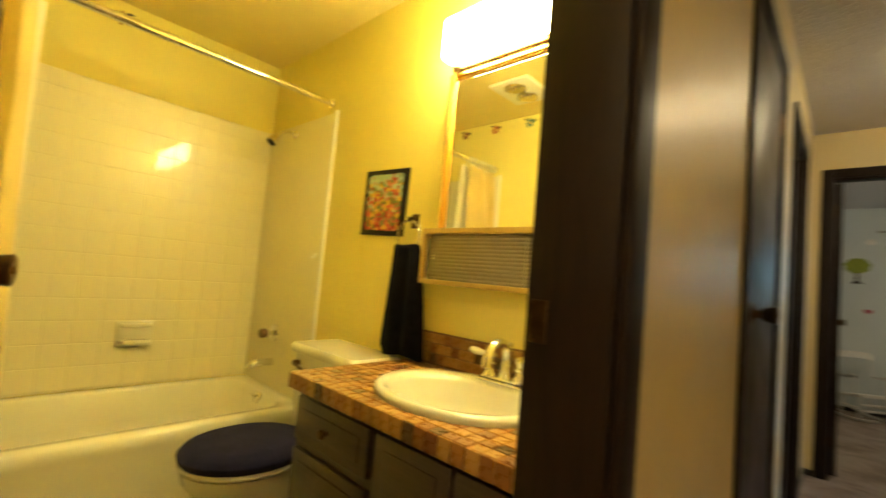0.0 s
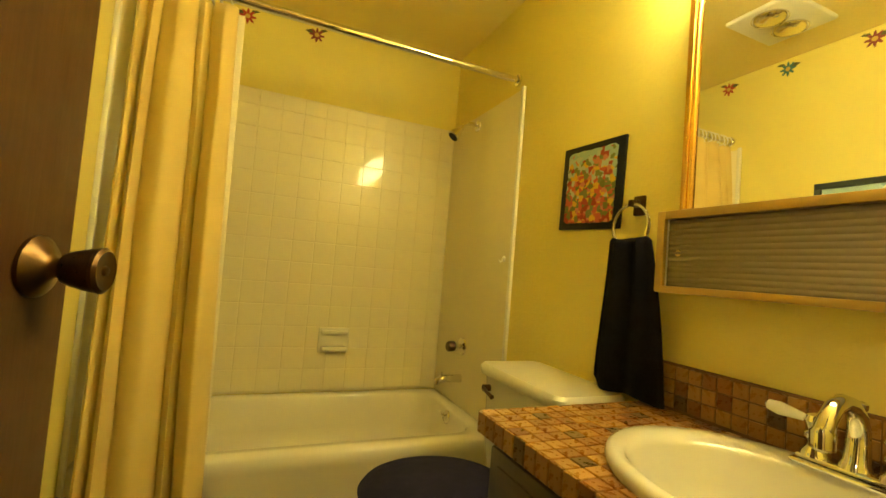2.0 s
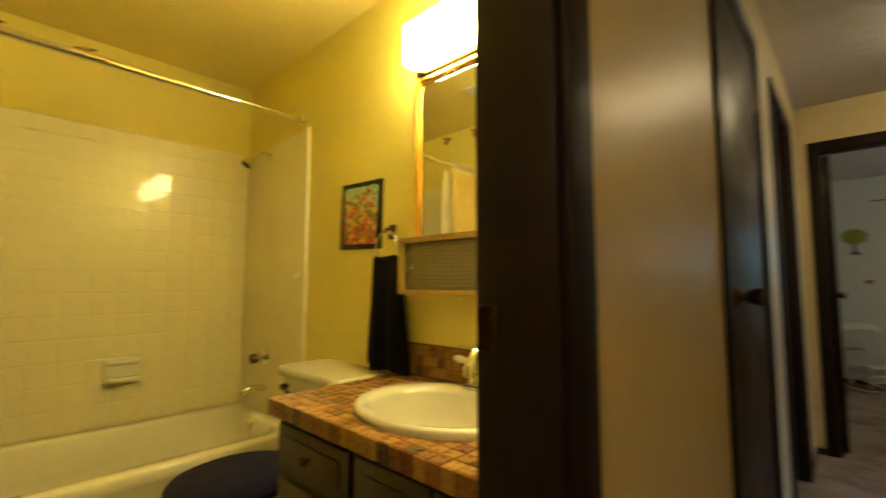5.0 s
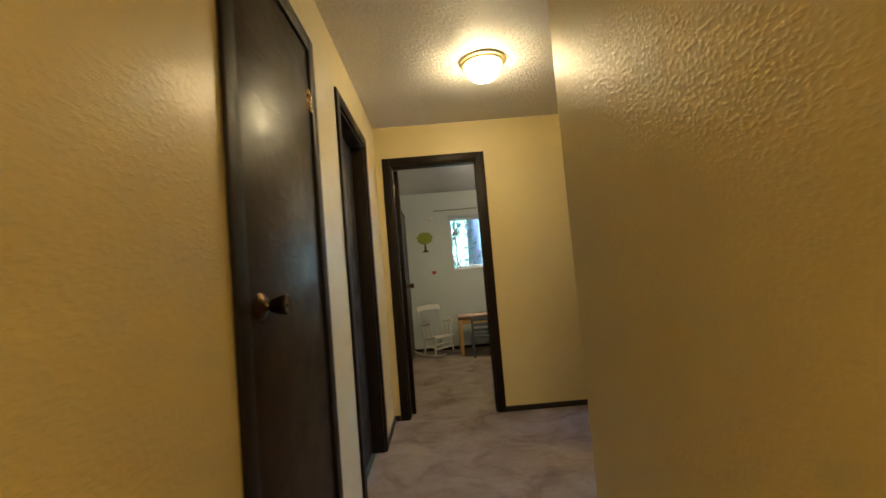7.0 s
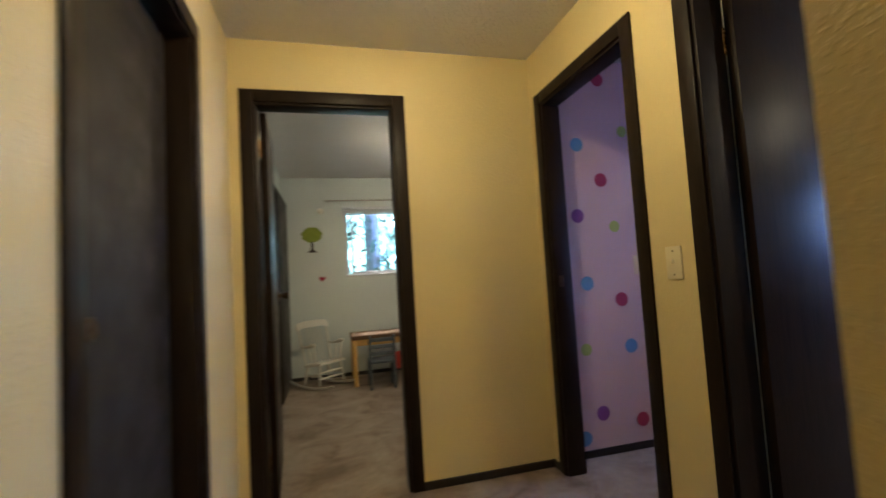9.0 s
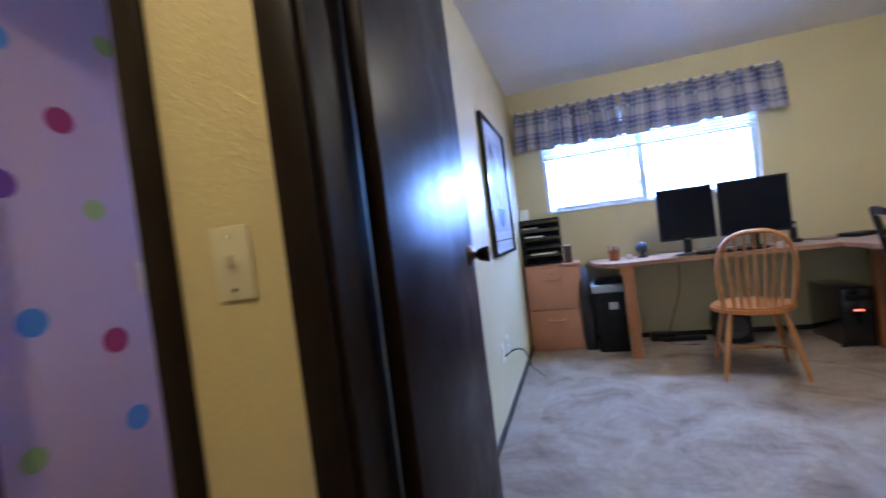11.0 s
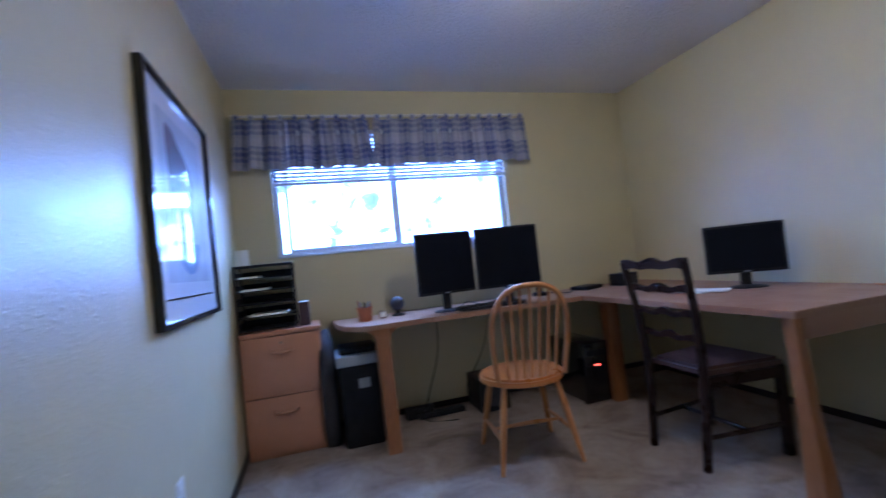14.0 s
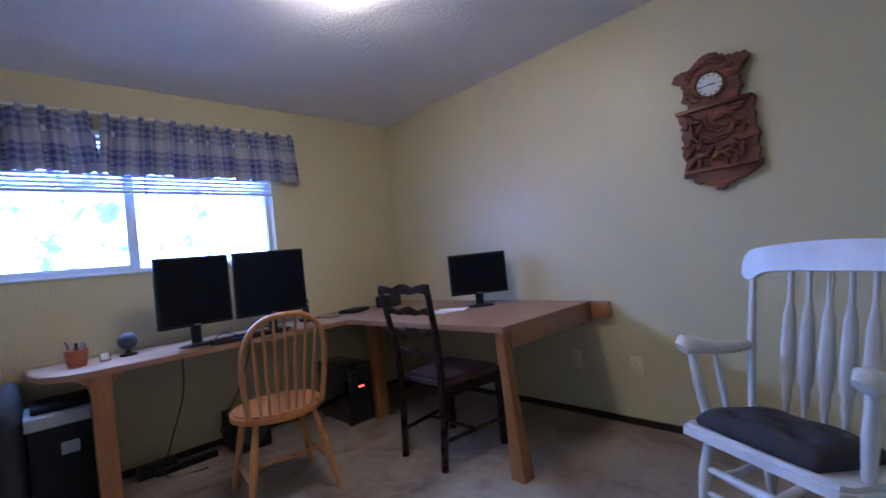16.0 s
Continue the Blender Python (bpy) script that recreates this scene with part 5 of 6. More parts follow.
def rocker(name, label, m, paint, k, arrow, group=""):
    """A rocking chair that faces +y, k times full size: seat, slats, cap, arms, legs and runners."""
    t = thing(name, label, "chair", m @ Matrix.Diagonal((k, k, k, 1)), group)
    part("seat", prism(B(), [(-0.25, -0.16), (0.25, -0.16), (0.275, 0.08), (0.275, 0.19), (0.25, 0.225), (-0.25, 0.225), (-0.275, 0.19), (-0.275, 0.08)], 0.395, 0.435, bevel=0.014), paint, t).matrix_basis = Matrix.Translation((0, 0.225, 0.405)) @ Matrix.Rotation(radians(7.5), 4, "X") @ Matrix.Translation((0, -0.225, -0.415))
    bk = math.radians(13)

    def back(x, h):
        return (x, -0.11 - h * math.sin(bk), 0.43 + h * math.cos(bk))
    for s in (-1, 1):
        part("back_post", tube(B(), [back(s * 0.245, -0.07), back(s * 0.27, 0.25), back(s * 0.278, 0.53)], [0.013, 0.015, 0.011], 12), paint, t)
    for i in range(5):
        x = -0.124 + 0.062 * i
        hs, ws = [-0.06, 0.035, 0.065, 0.095, 0.125, 0.22, 0.355, 0.405, 0.54], [0.008, 0.009, 0.016, 0.013, 0.022, 0.024, 0.018, 0.009, 0.008]
        if not arrow:
            ws = [0.010] * 9
        part("slat", tube(B(), [back(x * (1 + 0.10 * h), h) for h in hs], ws, 12, flat=0.42), paint, t)
    cap = [(-0.315, 0.52), (-0.305, 0.488), (-0.275, 0.480), (-0.235, 0.505), (-0.16, 0.515), (0.16, 0.515), (0.235, 0.505), (0.275, 0.480), (0.305, 0.488), (0.315, 0.52), (0.305, 0.575), (0.25, 0.606), (0, 0.622), (-0.25, 0.606), (-0.305, 0.575)]
    cm = Matrix.Translation((0, -0.11, 0.43)) @ Matrix.Rotation(radians(90) + bk, 4, "X")
    part("cap_rail", prism(B(), rounded(cap), -0.016, 0.016, cm, 0.006), paint, t)
    for s in (-1, 1):
        part("arm", tube(B(), [(s * 0.272, -0.17, 0.652), (s * 0.277, -0.09, 0.648), (s * 0.283, 0.01, 0.660), (s * 0.287, 0.09, 0.682), (s * 0.289, 0.135, 0.690), (s * 0.290, 0.158, 0.678)], [0.020, 0.024, 0.030, 0.038, 0.042, 0.028], 14, flat=0.62), paint, t)
        part("arm_post", tube(B(), [(s * 0.245, 0.11, 0.395), (s * 0.266, 0.115, 0.53), (s * 0.287, 0.118, 0.675)], [0.015, 0.020, 0.013], 12), paint, t)
        part("arm_spindle", tube(B(), [(s * 0.250, 0.01, 0.380), (s * 0.266, 0.01, 0.53), (s * 0.282, 0.01, 0.65)], [0.009, 0.013, 0.009], 10), paint, t)
        for y, dy in ((0.155, 0.03), (-0.11, -0.04)):
            part("leg", tube(B(), [(s * 0.20, y, 0.395 if y > 0 else 0.35), (s * 0.225, y + dy * 0.5, 0.24), (s * 0.245, y + dy, 0.075)], [0.016, 0.023, 0.015], 12), paint, t)
        part("runner", tube(B(), [(s * 0.247, -0.52 + 0.1 * q, 0.028 + 0.21 * (-0.52 + 0.1 * q + 0.03) ** 2 * 1.3) for q in range(11)], 0.021, 10, flat=0.8), paint, t)
        part("side_stretcher", tube(B(), [(s * 0.225, 0.17, 0.22), (s * 0.226, 0.02, 0.20), (s * 0.225, -0.125, 0.22)], [0.010, 0.016, 0.010], 10), paint, t)
    for z, y in ((0.26, 0.17), (0.17, 0.175)):
        part("front_stretcher", tube(B(), [(-0.22, y, z), (-0.12, y, z), (0, y, z), (0.12, y, z), (0.22, y, z)], [0.010, 0.016, 0.019, 0.016, 0.010], 12), paint, t)
    return t


rocker("rocking_chair", "small white wooden child's rocking chair", pose(0.44, 6.90, 0, 0, 0, 222), CHILDWHITE, 0.68, False)
kt = thing("play_table", "small pine table with dark top", "table", pose(1.06, 6.90, 0))
part("top", box(B(), -0.32, 0.32, -0.22, 0.22, 0.485, 0.525, 0.006), BROWNTOP, kt)
for x in (-0.29, 0.29):
    for y in (-0.19, 0.19):
        part("leg", box(B(), x - 0.022, x + 0.022, y - 0.022, y + 0.022, 0, 0.485, 0.004), PINE, kt)
part("apron", box(B(), -0.268, 0.268, -0.20, -0.18, 0.42, 0.485, 0.002), PINE, kt)
part("apron", box(B(), -0.268, 0.268, 0.18, 0.20, 0.42, 0.485, 0.002), PINE, kt)
kc = thing("child_chair", "small slate-blue wooden child's chair", "chair", pose(1.03, 6.60, 0, 0, 0, 180))
part("seat", box(B(), -0.14, 0.14, -0.13, 0.13, 0.26, 0.285, 0.006), SLATE, kc)
for x in (-0.12, 0.12):
    part("back_leg", tube(B(), [(x, 0.12, 0), (x, 0.12, 0.28), (x, 0.15, 0.54)], 0.015, 8), SLATE, kc)
    part("front_leg", box(B(), x - 0.014, x + 0.014, -0.12, -0.092, 0, 0.26, 0.003), SLATE, kc)
    part("stretcher", box(B(), x - 0.008, x + 0.008, -0.092, 0.108, 0.10, 0.12, 0.002), SLATE, kc)
for z in (0.36, 0.43, 0.50):
    part("back_rail", box(B(), -0.11, 0.11, 0.124 + (z - 0.28) * 0.115, 0.138 + (z - 0.28) * 0.115, z - 0.018, z + 0.022, 0.003), SLATE, kc)
rc = thing("toy_chair", "small red wooden toy chair under the table", "chair", pose(1.24, 6.70, 0, 0, 0, 180))
part("seat", box(B(), -0.08, 0.08, -0.08, 0.08, 0.16, 0.18, 0.004), REDPAINT, rc)
part("back", box(B(), -0.08, 0.08, 0.065, 0.08, 0.18, 0.34, 0.004), REDPAINT, rc)
for x in (-0.07, 0.07):
    part("side", box(B(), x - 0.009, x + 0.009, -0.075, 0.075, 0.0, 0.16, 0.003), REDPAINT, rc)

# ---- office ----
art = thing("framed_print", "large black-framed print behind glass", "picture", pose(4.245, 3.233, 1.408))
for x0, x1, z0, z1 in ((-0.43, -0.408, -0.455, 0.448), (0.408, 0.43, -0.455, 0.448), (-0.408, 0.408, -0.455, -0.433), (-0.408, 0.408, 0.426, 0.448)):
    part("frame_side", box(B(), x0, x1, -0.030, 0, z0, z1, 0.003), GLOSSBLACK, art)
PRINT = surface("glazed_mat_board", (0.66, 0.66, 0.66), (0.62, 0.62, 0.63), 0.5, 0, 3, coat=1.0)
PRINTRED = surface("glazed_dark_red_ink", (0.12, 0.03, 0.035), (0.05, 0.05, 0.05), 0.5, 0, 14, coat=1.0)
PRINTBLUE = surface("glazed_blue_ink", (0.06, 0.20, 0.34), (0.20, 0.20, 0.36), 0.5, 0, 12, coat=1.0)
PRINTGREY = surface("glazed_grey_ink", (0.40, 0.42, 0.46), (0.52, 0.53, 0.55), 0.5, 0, 9, coat=1.0)
for pm in (PRINT, PRINTRED, PRINTBLUE, PRINTGREY):
    pm.node_tree.nodes["Principled BSDF"].inputs["Coat Roughness"].default_value = 0.01
part("mat_board", box(B(), -0.408, 0.408, -0.012, 0, -0.433, 0.426), PRINT, art)
part("print", box(B(), -0.29, 0.29, -0.0135, -0.0125, -0.30, 0.34), PRINTGREY, art)
part("flower_shape", prism(B(), [(-0.20 + 0.30 * u + 0.02 * math.sin(9 * u), 0.30 - 0.16 * u * u) for u in [k / 9 for k in range(10)]] + [(0.12 - 0.06 * u, 0.12 - 0.24 * u) for u in [k / 5 for k in range(6)]] + [(-0.18 - 0.03 * u, -0.06 + 0.30 * u) for u in [k / 5 for k in range(6)]], 0.0138, 0.0146, pose(0, 0, 0, 90)), PRINTRED, art)
part("bowl_shape", prism(B(), [(0.16 * math.cos(a), -0.14 + 0.13 * math.sin(a)) for a in [math.pi + k * math.pi / 14 for k in range(15)]], 0.0138, 0.0146, pose(0, 0, 0, 90)), PRINTBLUE, art)
part("ink_line", box(B(), -0.33, 0.33, -0.0142, -0.0126, -0.362, -0.355), GLOSSBLACK, art)

fc = thing("filing_cabinet", "beech two-drawer filing cabinet", "cabinet", pose(5.11, 2.98, 0))
part("carcass", box(B(), 0.018, 0.325, -0.235, 0.235, 0.0, 0.738, 0.002), FILEWOOD, fc)
part("top", box(B(), -0.004, 0.328, -0.242, 0.238, 0.74, 0.765, 0.003), FILEWOOD, fc)
for z0, z1 in ((0.372, 0.732), (0.03, 0.366)):
    dr = part("drawer", box(B(), 0.0, 0.017, -0.233, 0.233, z0, z1, 0.002), FILEWOOD, fc)
    zc = z1 - 0.095
    part("handle", tube(B(), [(0.0, 0.065, zc + 0.012), (-0.016, 0.055, zc), (-0.022, 0.0, zc - 0.006), (-0.016, -0.055, zc), (0.0, -0.065, zc + 0.012)], 0.009, 8), FILEWOOD, dr, "curved wooden handle")
part("lock", cyl(B(), (-0.004, 0.0, 0.69), (0.001, 0.0, 0.69), 0.008), NICKEL, fc)
lt = thing("letter_trays", "stack of black letter trays with papers", "letter tray", pose(5.30, 3.05, 0.765))
for k in range(5):
    z = 0.008 + k * 0.08
    part("tray", box(box(box(box(B(), -0.12, 0.12, -0.165, 0.165, z, z + 0.006), -0.12, 0.12, -0.165, -0.159, z + 0.006, z + 0.045), -0.12, 0.12, 0.159, 0.165, z + 0.006, z + 0.045), 0.114, 0.12, -0.159, 0.159, z + 0.006, z + 0.05), BLACK, lt)
for y in (-0.168, 0.168):
    for x in (-0.10, 0.10):
        part("post", box(B(), x - 0.008, x + 0.008, y - 0.005, y + 0.005, 0, 0.41, 0.002), BLACK, lt)
part("top_tray", box(B(), -0.125, 0.125, -0.172, 0.172, 0.405, 0.417, 0.004), BLACK, lt)
for z, y0, y1 in ((0.095, -0.12, 0.10), (0.255, -0.02, 0.14), (0.335, 0.03, 0.15)):
    tagged(part("paper", box(B(), 5.17, 5.38, 3.05 + y0, 3.05 + y1, 0.765 + z - 0.0005, 0.765 + z + 0.012), PAPER), "white papers lying in the tray", "paper")
for k in range(2):
    bm = box(B(), -0.003, 0.003, -0.022, 0.022, 0, 0.10)
    c = part("card", bm, PAPER)
    c.matrix_basis = pose(5.22, 3.19 - 0.04 * k, 1.183, 0, 6, 20 * k)
    tagged(c, "upright white card on the letter trays", "card")
bk = thing("book", "small dark red book standing on the cabinet", "book", pose(5.27, 2.83, 0.765))
part("cover", box(B(), -0.07, 0.07, -0.032, 0.032, 0, 0.15, 0.003), surface("dark_red_cover", (0.075, 0.04, 0.045), None, 0.5), bk)
part("pages", box(B(), -0.066, 0.0705, -0.026, 0.026, 0.004, 0.151), PAPER, bk)

# desks
DZ0, DZ1 = 0.715, 0.745
d1 = thing("desk", "long wooden desk under the window", "desk", pose(0, 0, 0))
part("tabletop", prism(B(), [(5.436, 1.004), (4.852, 1.004), (4.862, 2.44), (4.90, 2.53), (5.00, 2.60), (5.16, 2.64), (5.436, 2.655)], DZ0, DZ1, bevel=0.004), DESKTOP, d1)


def desk_leg(p, x, y, w0, w1, lean=(0, 0), curve=0.0, top=DZ0):
    a, b = w0 / 2, w1 / 2
    rings = []
    for k in range(7):
        u = k / 6
        h = b + (a - b) * u + curve * math.sin(math.pi * u)
        cx, cy = x + lean[0] * (1 - u), y + lean[1] * (1 - u)
        rings.append(rrect(cx - h, cx + h, cy - h, cy + h, 0.006, top * u, 2))
    return part("leg", ring_loft(B(), rings, True, True), DESKLEG, p, "pale tapered wooden leg")


desk_leg(d1, 4.915, 2.385, 0.085, 0.085, (-0.075, 0.0), top=DZ0)

for s_y in (-1, 1):
    part("bracket", prism(B(), [(0, DZ0 - 0.001), (0.055, DZ0 - 0.001), (0.012, DZ0 - 0.035), (0.0, DZ0 - 0.085)], -0.035, 0.035, Matrix.Translation((4.91, 2.385 + s_y * 0.043, 0)) @ Matrix.Rotation(radians(90 * s_y), 4, "Z") @ Matrix.Rotation(radians(90), 4, "X")), DESKLEG, d1)
d2 = thing("desk", "deep wooden desk along the side wall", "desk", pose(0, 0, 0))
part("tabletop", prism(B(), [(3.502, 0.044), (5.436, 0.044), (5.436, 1.0), (4.852, 1.0), (3.504, 0.958)], DZ0, DZ1, bevel=0.004), DESKTOP, d2)
desk_leg(d2, 3.545, 0.918, 0.056, 0.084, (-0.05, 0.012), -0.006)
desk_leg(d2, 4.86, 0.80, 0.09, 0.09)
part("end_rail", box(B(), 3.512, 3.536, 0.05, 0.886, 0.625, DZ0, 0.003), DESKTOP, d2)
part("back_rail", box(B(), 3.54, 5.43, 0.09, 0.115, 0.60, DZ0, 0.003), DESKTOP, d2)
tagged(part("wall_cleat", box(B(), 3.385, 3.498, 0.041, 0.085, 0.645, 0.742, 0.003), surface("orange_wood_cleat", (0.42, 0.17, 0.06), (0.34, 0.13, 0.045), 0.5)), "orange wooden cleat on the wall beside the desk", "bracket")


def monitor(m, w, h, lift, label, base_r=0.09):
    t = thing("monitor", label, "monitor", m, "desk monitors")
    sc = part("panel", box(B(), -0.018, 0.018, -w / 2, w / 2, lift, lift + h, 0.006), BLACK, t)
    part("screen", box(B(), -0.0195, -0.0175, -w / 2 + 0.014, w / 2 - 0.014, lift + 0.018, lift + h - 0.014), SCREEN, sc)
    part("badge", box(B(), -0.020, -0.0185, -0.018, 0.018, lift + 0.006, lift + 0.012), GREYPLASTIC, sc)
    part("neck", tube(B(), [(0.03, 0, 0.012), (0.035, 0, 0.5 * lift), (0.026, 0, lift + 0.06)], 0.026, 12, flat=1.5), BLACK, t)
    part("foot", lathe(B(), [(0, 0), (base_r, 0), (base_r, 0.006), (base_r * 0.7, 0.013), (0, 0.016)], 32, Matrix.Diagonal((0.8, 1.15, 1, 1))), BLACK, t)
    return t


monitor(pose(5.07, 1.895, DZ1, 0, 0, 3), 0.408, 0.415, 0.117, "black flat monitor, screen off")
monitor(pose(5.08, 1.428, DZ1, 0, 0, -6), 0.462, 0.425, 0.112, "black flat monitor turned inwards, screen off")
monitor(pose(4.20, 0.32, DZ1, 0, 0, -38), 0.405, 0.285, 0.088, "smaller black flat monitor, screen off", 0.085)
kb = thing("keyboard", "black computer keyboard before the monitors", "keyboard", pose(4.97, 1.64, DZ1, 0, 0, 0))
part("body", box(B(), -0.075, 0.075, -0.225, 0.225, 0.0, 0.020, 0.006), BLACK, kb)
me = mesh_of("key", box(B(), -0.008, 0.008, -0.008, 0.008, 0, 0.007, 0.0015, 1), GLOSSBLACK)
for i in range(5):
    for j in range(21):
        piece("key", me, kb, Matrix.Translation((-0.044 + 0.022 * i, -0.205 + 0.0205 * j, 0.019)))
pot = thing("pen_basket", "terracotta basket full of pens", "pen holder", pose(5.16, 2.45, DZ1))
part("basket", lathe(B(), [(0, 0), (0.040, 0), (0.052, 0.085), (0.056, 0.09), (0.050, 0.09), (0.038, 0.01), (0, 0.01)], 24), TERRACOTTA, pot)
rng = random.Random(11)
for k in range(8):
    a = k * 0.8
    part("pen", cyl(B(), (0.015 * math.cos(a), 0.015 * math.sin(a), 0.012), (0.042 * math.cos(a), 0.042 * math.sin(a), 0.125 + rng.uniform(-.02, .015)), 0.004, n=8), [BLACK, DOTS["blue"], REDPAINT, GREYPLASTIC][k % 4], pot)
dc = thing("desk_clock", "small silver desk clock", "clock", pose(5.15, 2.335, DZ1))
part("case", box(B(), -0.014, 0.014, -0.026, 0.026, 0.0, 0.052, 0.006), NICKEL, dc)
part("dial", box(B(), -0.0155, -0.0138, -0.018, 0.018, 0.012, 0.044, 0.0005, 1), PAPER, dc)
sp = thing("webcam", "round dark webcam on a foot", "camera", pose(5.22, 2.22, DZ1))
part("foot", lathe(B(), [(0, 0), (0.045, 0), (0.040, 0.010), (0.012, 0.018), (0.010, 0.035)], 24), BLACK, sp)
part("ball", lathe(B(), [(0.050 * math.sin(k * math.pi / 12), 0.082 - 0.050 * math.cos(k * math.pi / 12)) for k in range(1, 12)], 24), surface("dark_slate_plastic", (0.030, 0.034, 0.055), None, 0.35), sp)
ph = thing("cordless_phone", "black cordless phone standing in its cradle", "phone", pose(5.20, 1.14, DZ1))
part("cradle", box(B(), -0.045, 0.045, -0.04, 0.04, 0, 0.03, 0.008, 3), BLACK, ph)
hs = part("handset", box(B(), -0.014, 0.012, -0.024, 0.024, 0.02, 0.165, 0.008, 3), BLACK, ph)
part("display", box(B(), -0.0155, -0.0135, -0.016, 0.016, 0.115, 0.145), GREYPLASTIC, hs)
ro = thing("router", "flat black router on the desk", "router", pose(5.25, 0.70, DZ1, 0, 0, 25))
part("case", box(B(), -0.08, 0.08, -0.11, 0.11, 0.0, 0.028, 0.010, 3), BLACK, ro)
sb = thing("speaker_box", "small black box at the desk corner", "speaker", pose(5.18, 0.40, DZ1, 0, 0, 12))
part("case", box(B(), -0.07, 0.07, -0.085, 0.085, 0.0, 0.095, 0.006), BLACK, sb)
part("grille", box(B(), -0.073, -0.069, -0.07, 0.07, 0.01, 0.085, 0.002), CUSHION, sb)
for k, (x, y, a) in enumerate(((4.33, 0.60, 8), (4.25, 0.56, 30), (4.42, 0.66, -20))):
    p = part("paper_sheet", box(B(), -0.10, 0.10, -0.07, 0.07, 0, 0.004 + 0.003 * k), PAPER if k < 2 else FILEWOOD)
    p.matrix_basis = pose(x, y, DZ1 + 0.006 * k, 0, 0, a)
    tagged(p, "loose papers on the desk", "paper")
tagged(part("pencil", cyl(B(), (3.72, 0.10, DZ1 + 0.006), (3.62, 0.13, DZ1 + 0.006), 0.004, n=8), MAPLEV), "wooden pencil by the wall", "pencil")


def cable(pts, r=0.004, label="black cable hanging under the desk"):
    out = []
    v = [Vector(p) for p in pts]
    for i in range(len(v) - 1):
        p0, p1, p2, p3 = v[max(i - 1, 0)], v[i], v[i + 1], v[min(i + 2, len(v) - 1)]
        for k in range(8):
            u = k / 8
            out.append(0.5 * ((2 * p1) + (p2 - p0) * u + (2 * p0 - 5 * p1 + 4 * p2 - p3) * u * u + (3 * p1 - p0 - 3 * p2 + p3) * u ** 3))
    out.append(v[-1])
    tagged(part("cable", tube(B(), out, r, 8), BLACK, smooth=180), label, "cable", "desk cables")


cable([(5.25, 1.95, 0.712), (5.22, 1.97, 0.45), (5.28, 2.05, 0.15), (5.20, 2.1, 0.008), (5.1, 1.9, 0.006)])
cable([(5.30, 1.50, 0.712), (5.27, 1.62, 0.40), (5.33, 1.75, 0.12), (5.25, 1.62, 0.006)])
cable([(5.12, 1.80, DZ1 + 0.005), (5.2, 1.72, DZ1 + 0.03), (5.16, 1.62, DZ1 + 0.005), (5.2, 1.45, DZ1 + 0.02), (5.18, 1.32, DZ1 + 0.005)], 0.003, "thin black cable on the desk")
cable([(5.25, 0.82, DZ1 + 0.005), (5.12, 0.95, DZ1 + 0.005), (5.3, 1.02, DZ1 + 0.006), (5.28, 1.10, DZ1 + 0.005)], 0.003, "thin black cable by the router")
cable([(3.72, 3.222, 0.37), (3.76, 3.16, 0.40), (3.95, 3.13, 0.33), (4.35, 3.15, 0.10), (4.62, 3.17, 0.008), (4.45, 3.08, 0.006)], 0.004, "dark cord from the wall outlet")

pc = thing("computer_tower", "gloss black computer tower with red light", "computer", pose(5.08, 0.95, 0))
part("case", box(B(), -0.21, 0.22, -0.095, 0.095, 0.012, 0.42, 0.006), GLOSSBLACK, pc)
fp = part("front_panel", box(B(), -0.228, -0.208, -0.095, 0.095, 0.012, 0.425, 0.010, 3), GLOSSBLACK, pc)
part("drive_bay", box(B(), -0.231, -0.226, -0.075, 0.075, 0.33, 0.37, 0.002), BLACK, fp)
part("indicator", box(B(), -0.2305, -0.226, -0.022, 0.022, 0.262, 0.270), GLOWLED, fp, "glowing red indicator")
for x in (-0.18, 0.18):
    for y in (-0.08, 0.08):
        part("foot", box(B(), x - 0.015, x + 0.015, y - 0.012, y + 0.012, 0, 0.013, 0.002, 1), BLACK, pc)
shd = thing("paper_shredder", "black paper shredder with grey head", "shredder", pose(5.13, 2.525, 0))
part("bin", ring_loft(B(), [rrect(-0.12, 0.15, -0.125, 0.125, 0.03, 0.0), rrect(-0.145, 0.17, -0.138, 0.138, 0.03, 0.50)], True, True), BLACK, shd)
part("head", box(B(), -0.155, 0.175, -0.145, 0.145, 0.502, 0.565, 0.008, 3), GREYPLASTIC, shd, "pale grey cutter head")
part("window", box(B(), -0.144, -0.136, -0.05, 0.02, 0.36, 0.42, 0.004), GREYPLASTIC, shd)
part("lid", box(B(), -0.10, 0.16, -0.12, 0.12, 0.567, 0.60, 0.012, 3), BLACK, shd)
# Black rounded form of no certain kind, behind the shredder.
bag = part("rounded_form", ring_loft(B(), [rrect(-0.16, 0.16, -0.04, 0.05, 0.035, 0.0), rrect(-0.20, 0.16, -0.05, 0.055, 0.04, 0.12), rrect(-0.21, 0.16, -0.05, 0.055, 0.04, 0.45), rrect(-0.17, 0.16, -0.045, 0.05, 0.04, 0.60), rrect(-0.09, 0.15, -0.03, 0.035, 0.028, 0.68), rrect(-0.02, 0.10, -0.015, 0.015, 0.014, 0.705)], True, True), CUSHION, smooth=80)
bag.matrix_basis = pose(5.26, 2.715, 0)
tagged(bag, "black rounded form standing behind the shredder", "bag")
sub = thing("subwoofer", "black subwoofer with round driver under the desk", "speaker", pose(5.22, 1.62, 0))
part("case", box(B(), -0.12, 0.15, -0.11, 0.11, 0.006, 0.24, 0.010, 3), BLACK, sub)
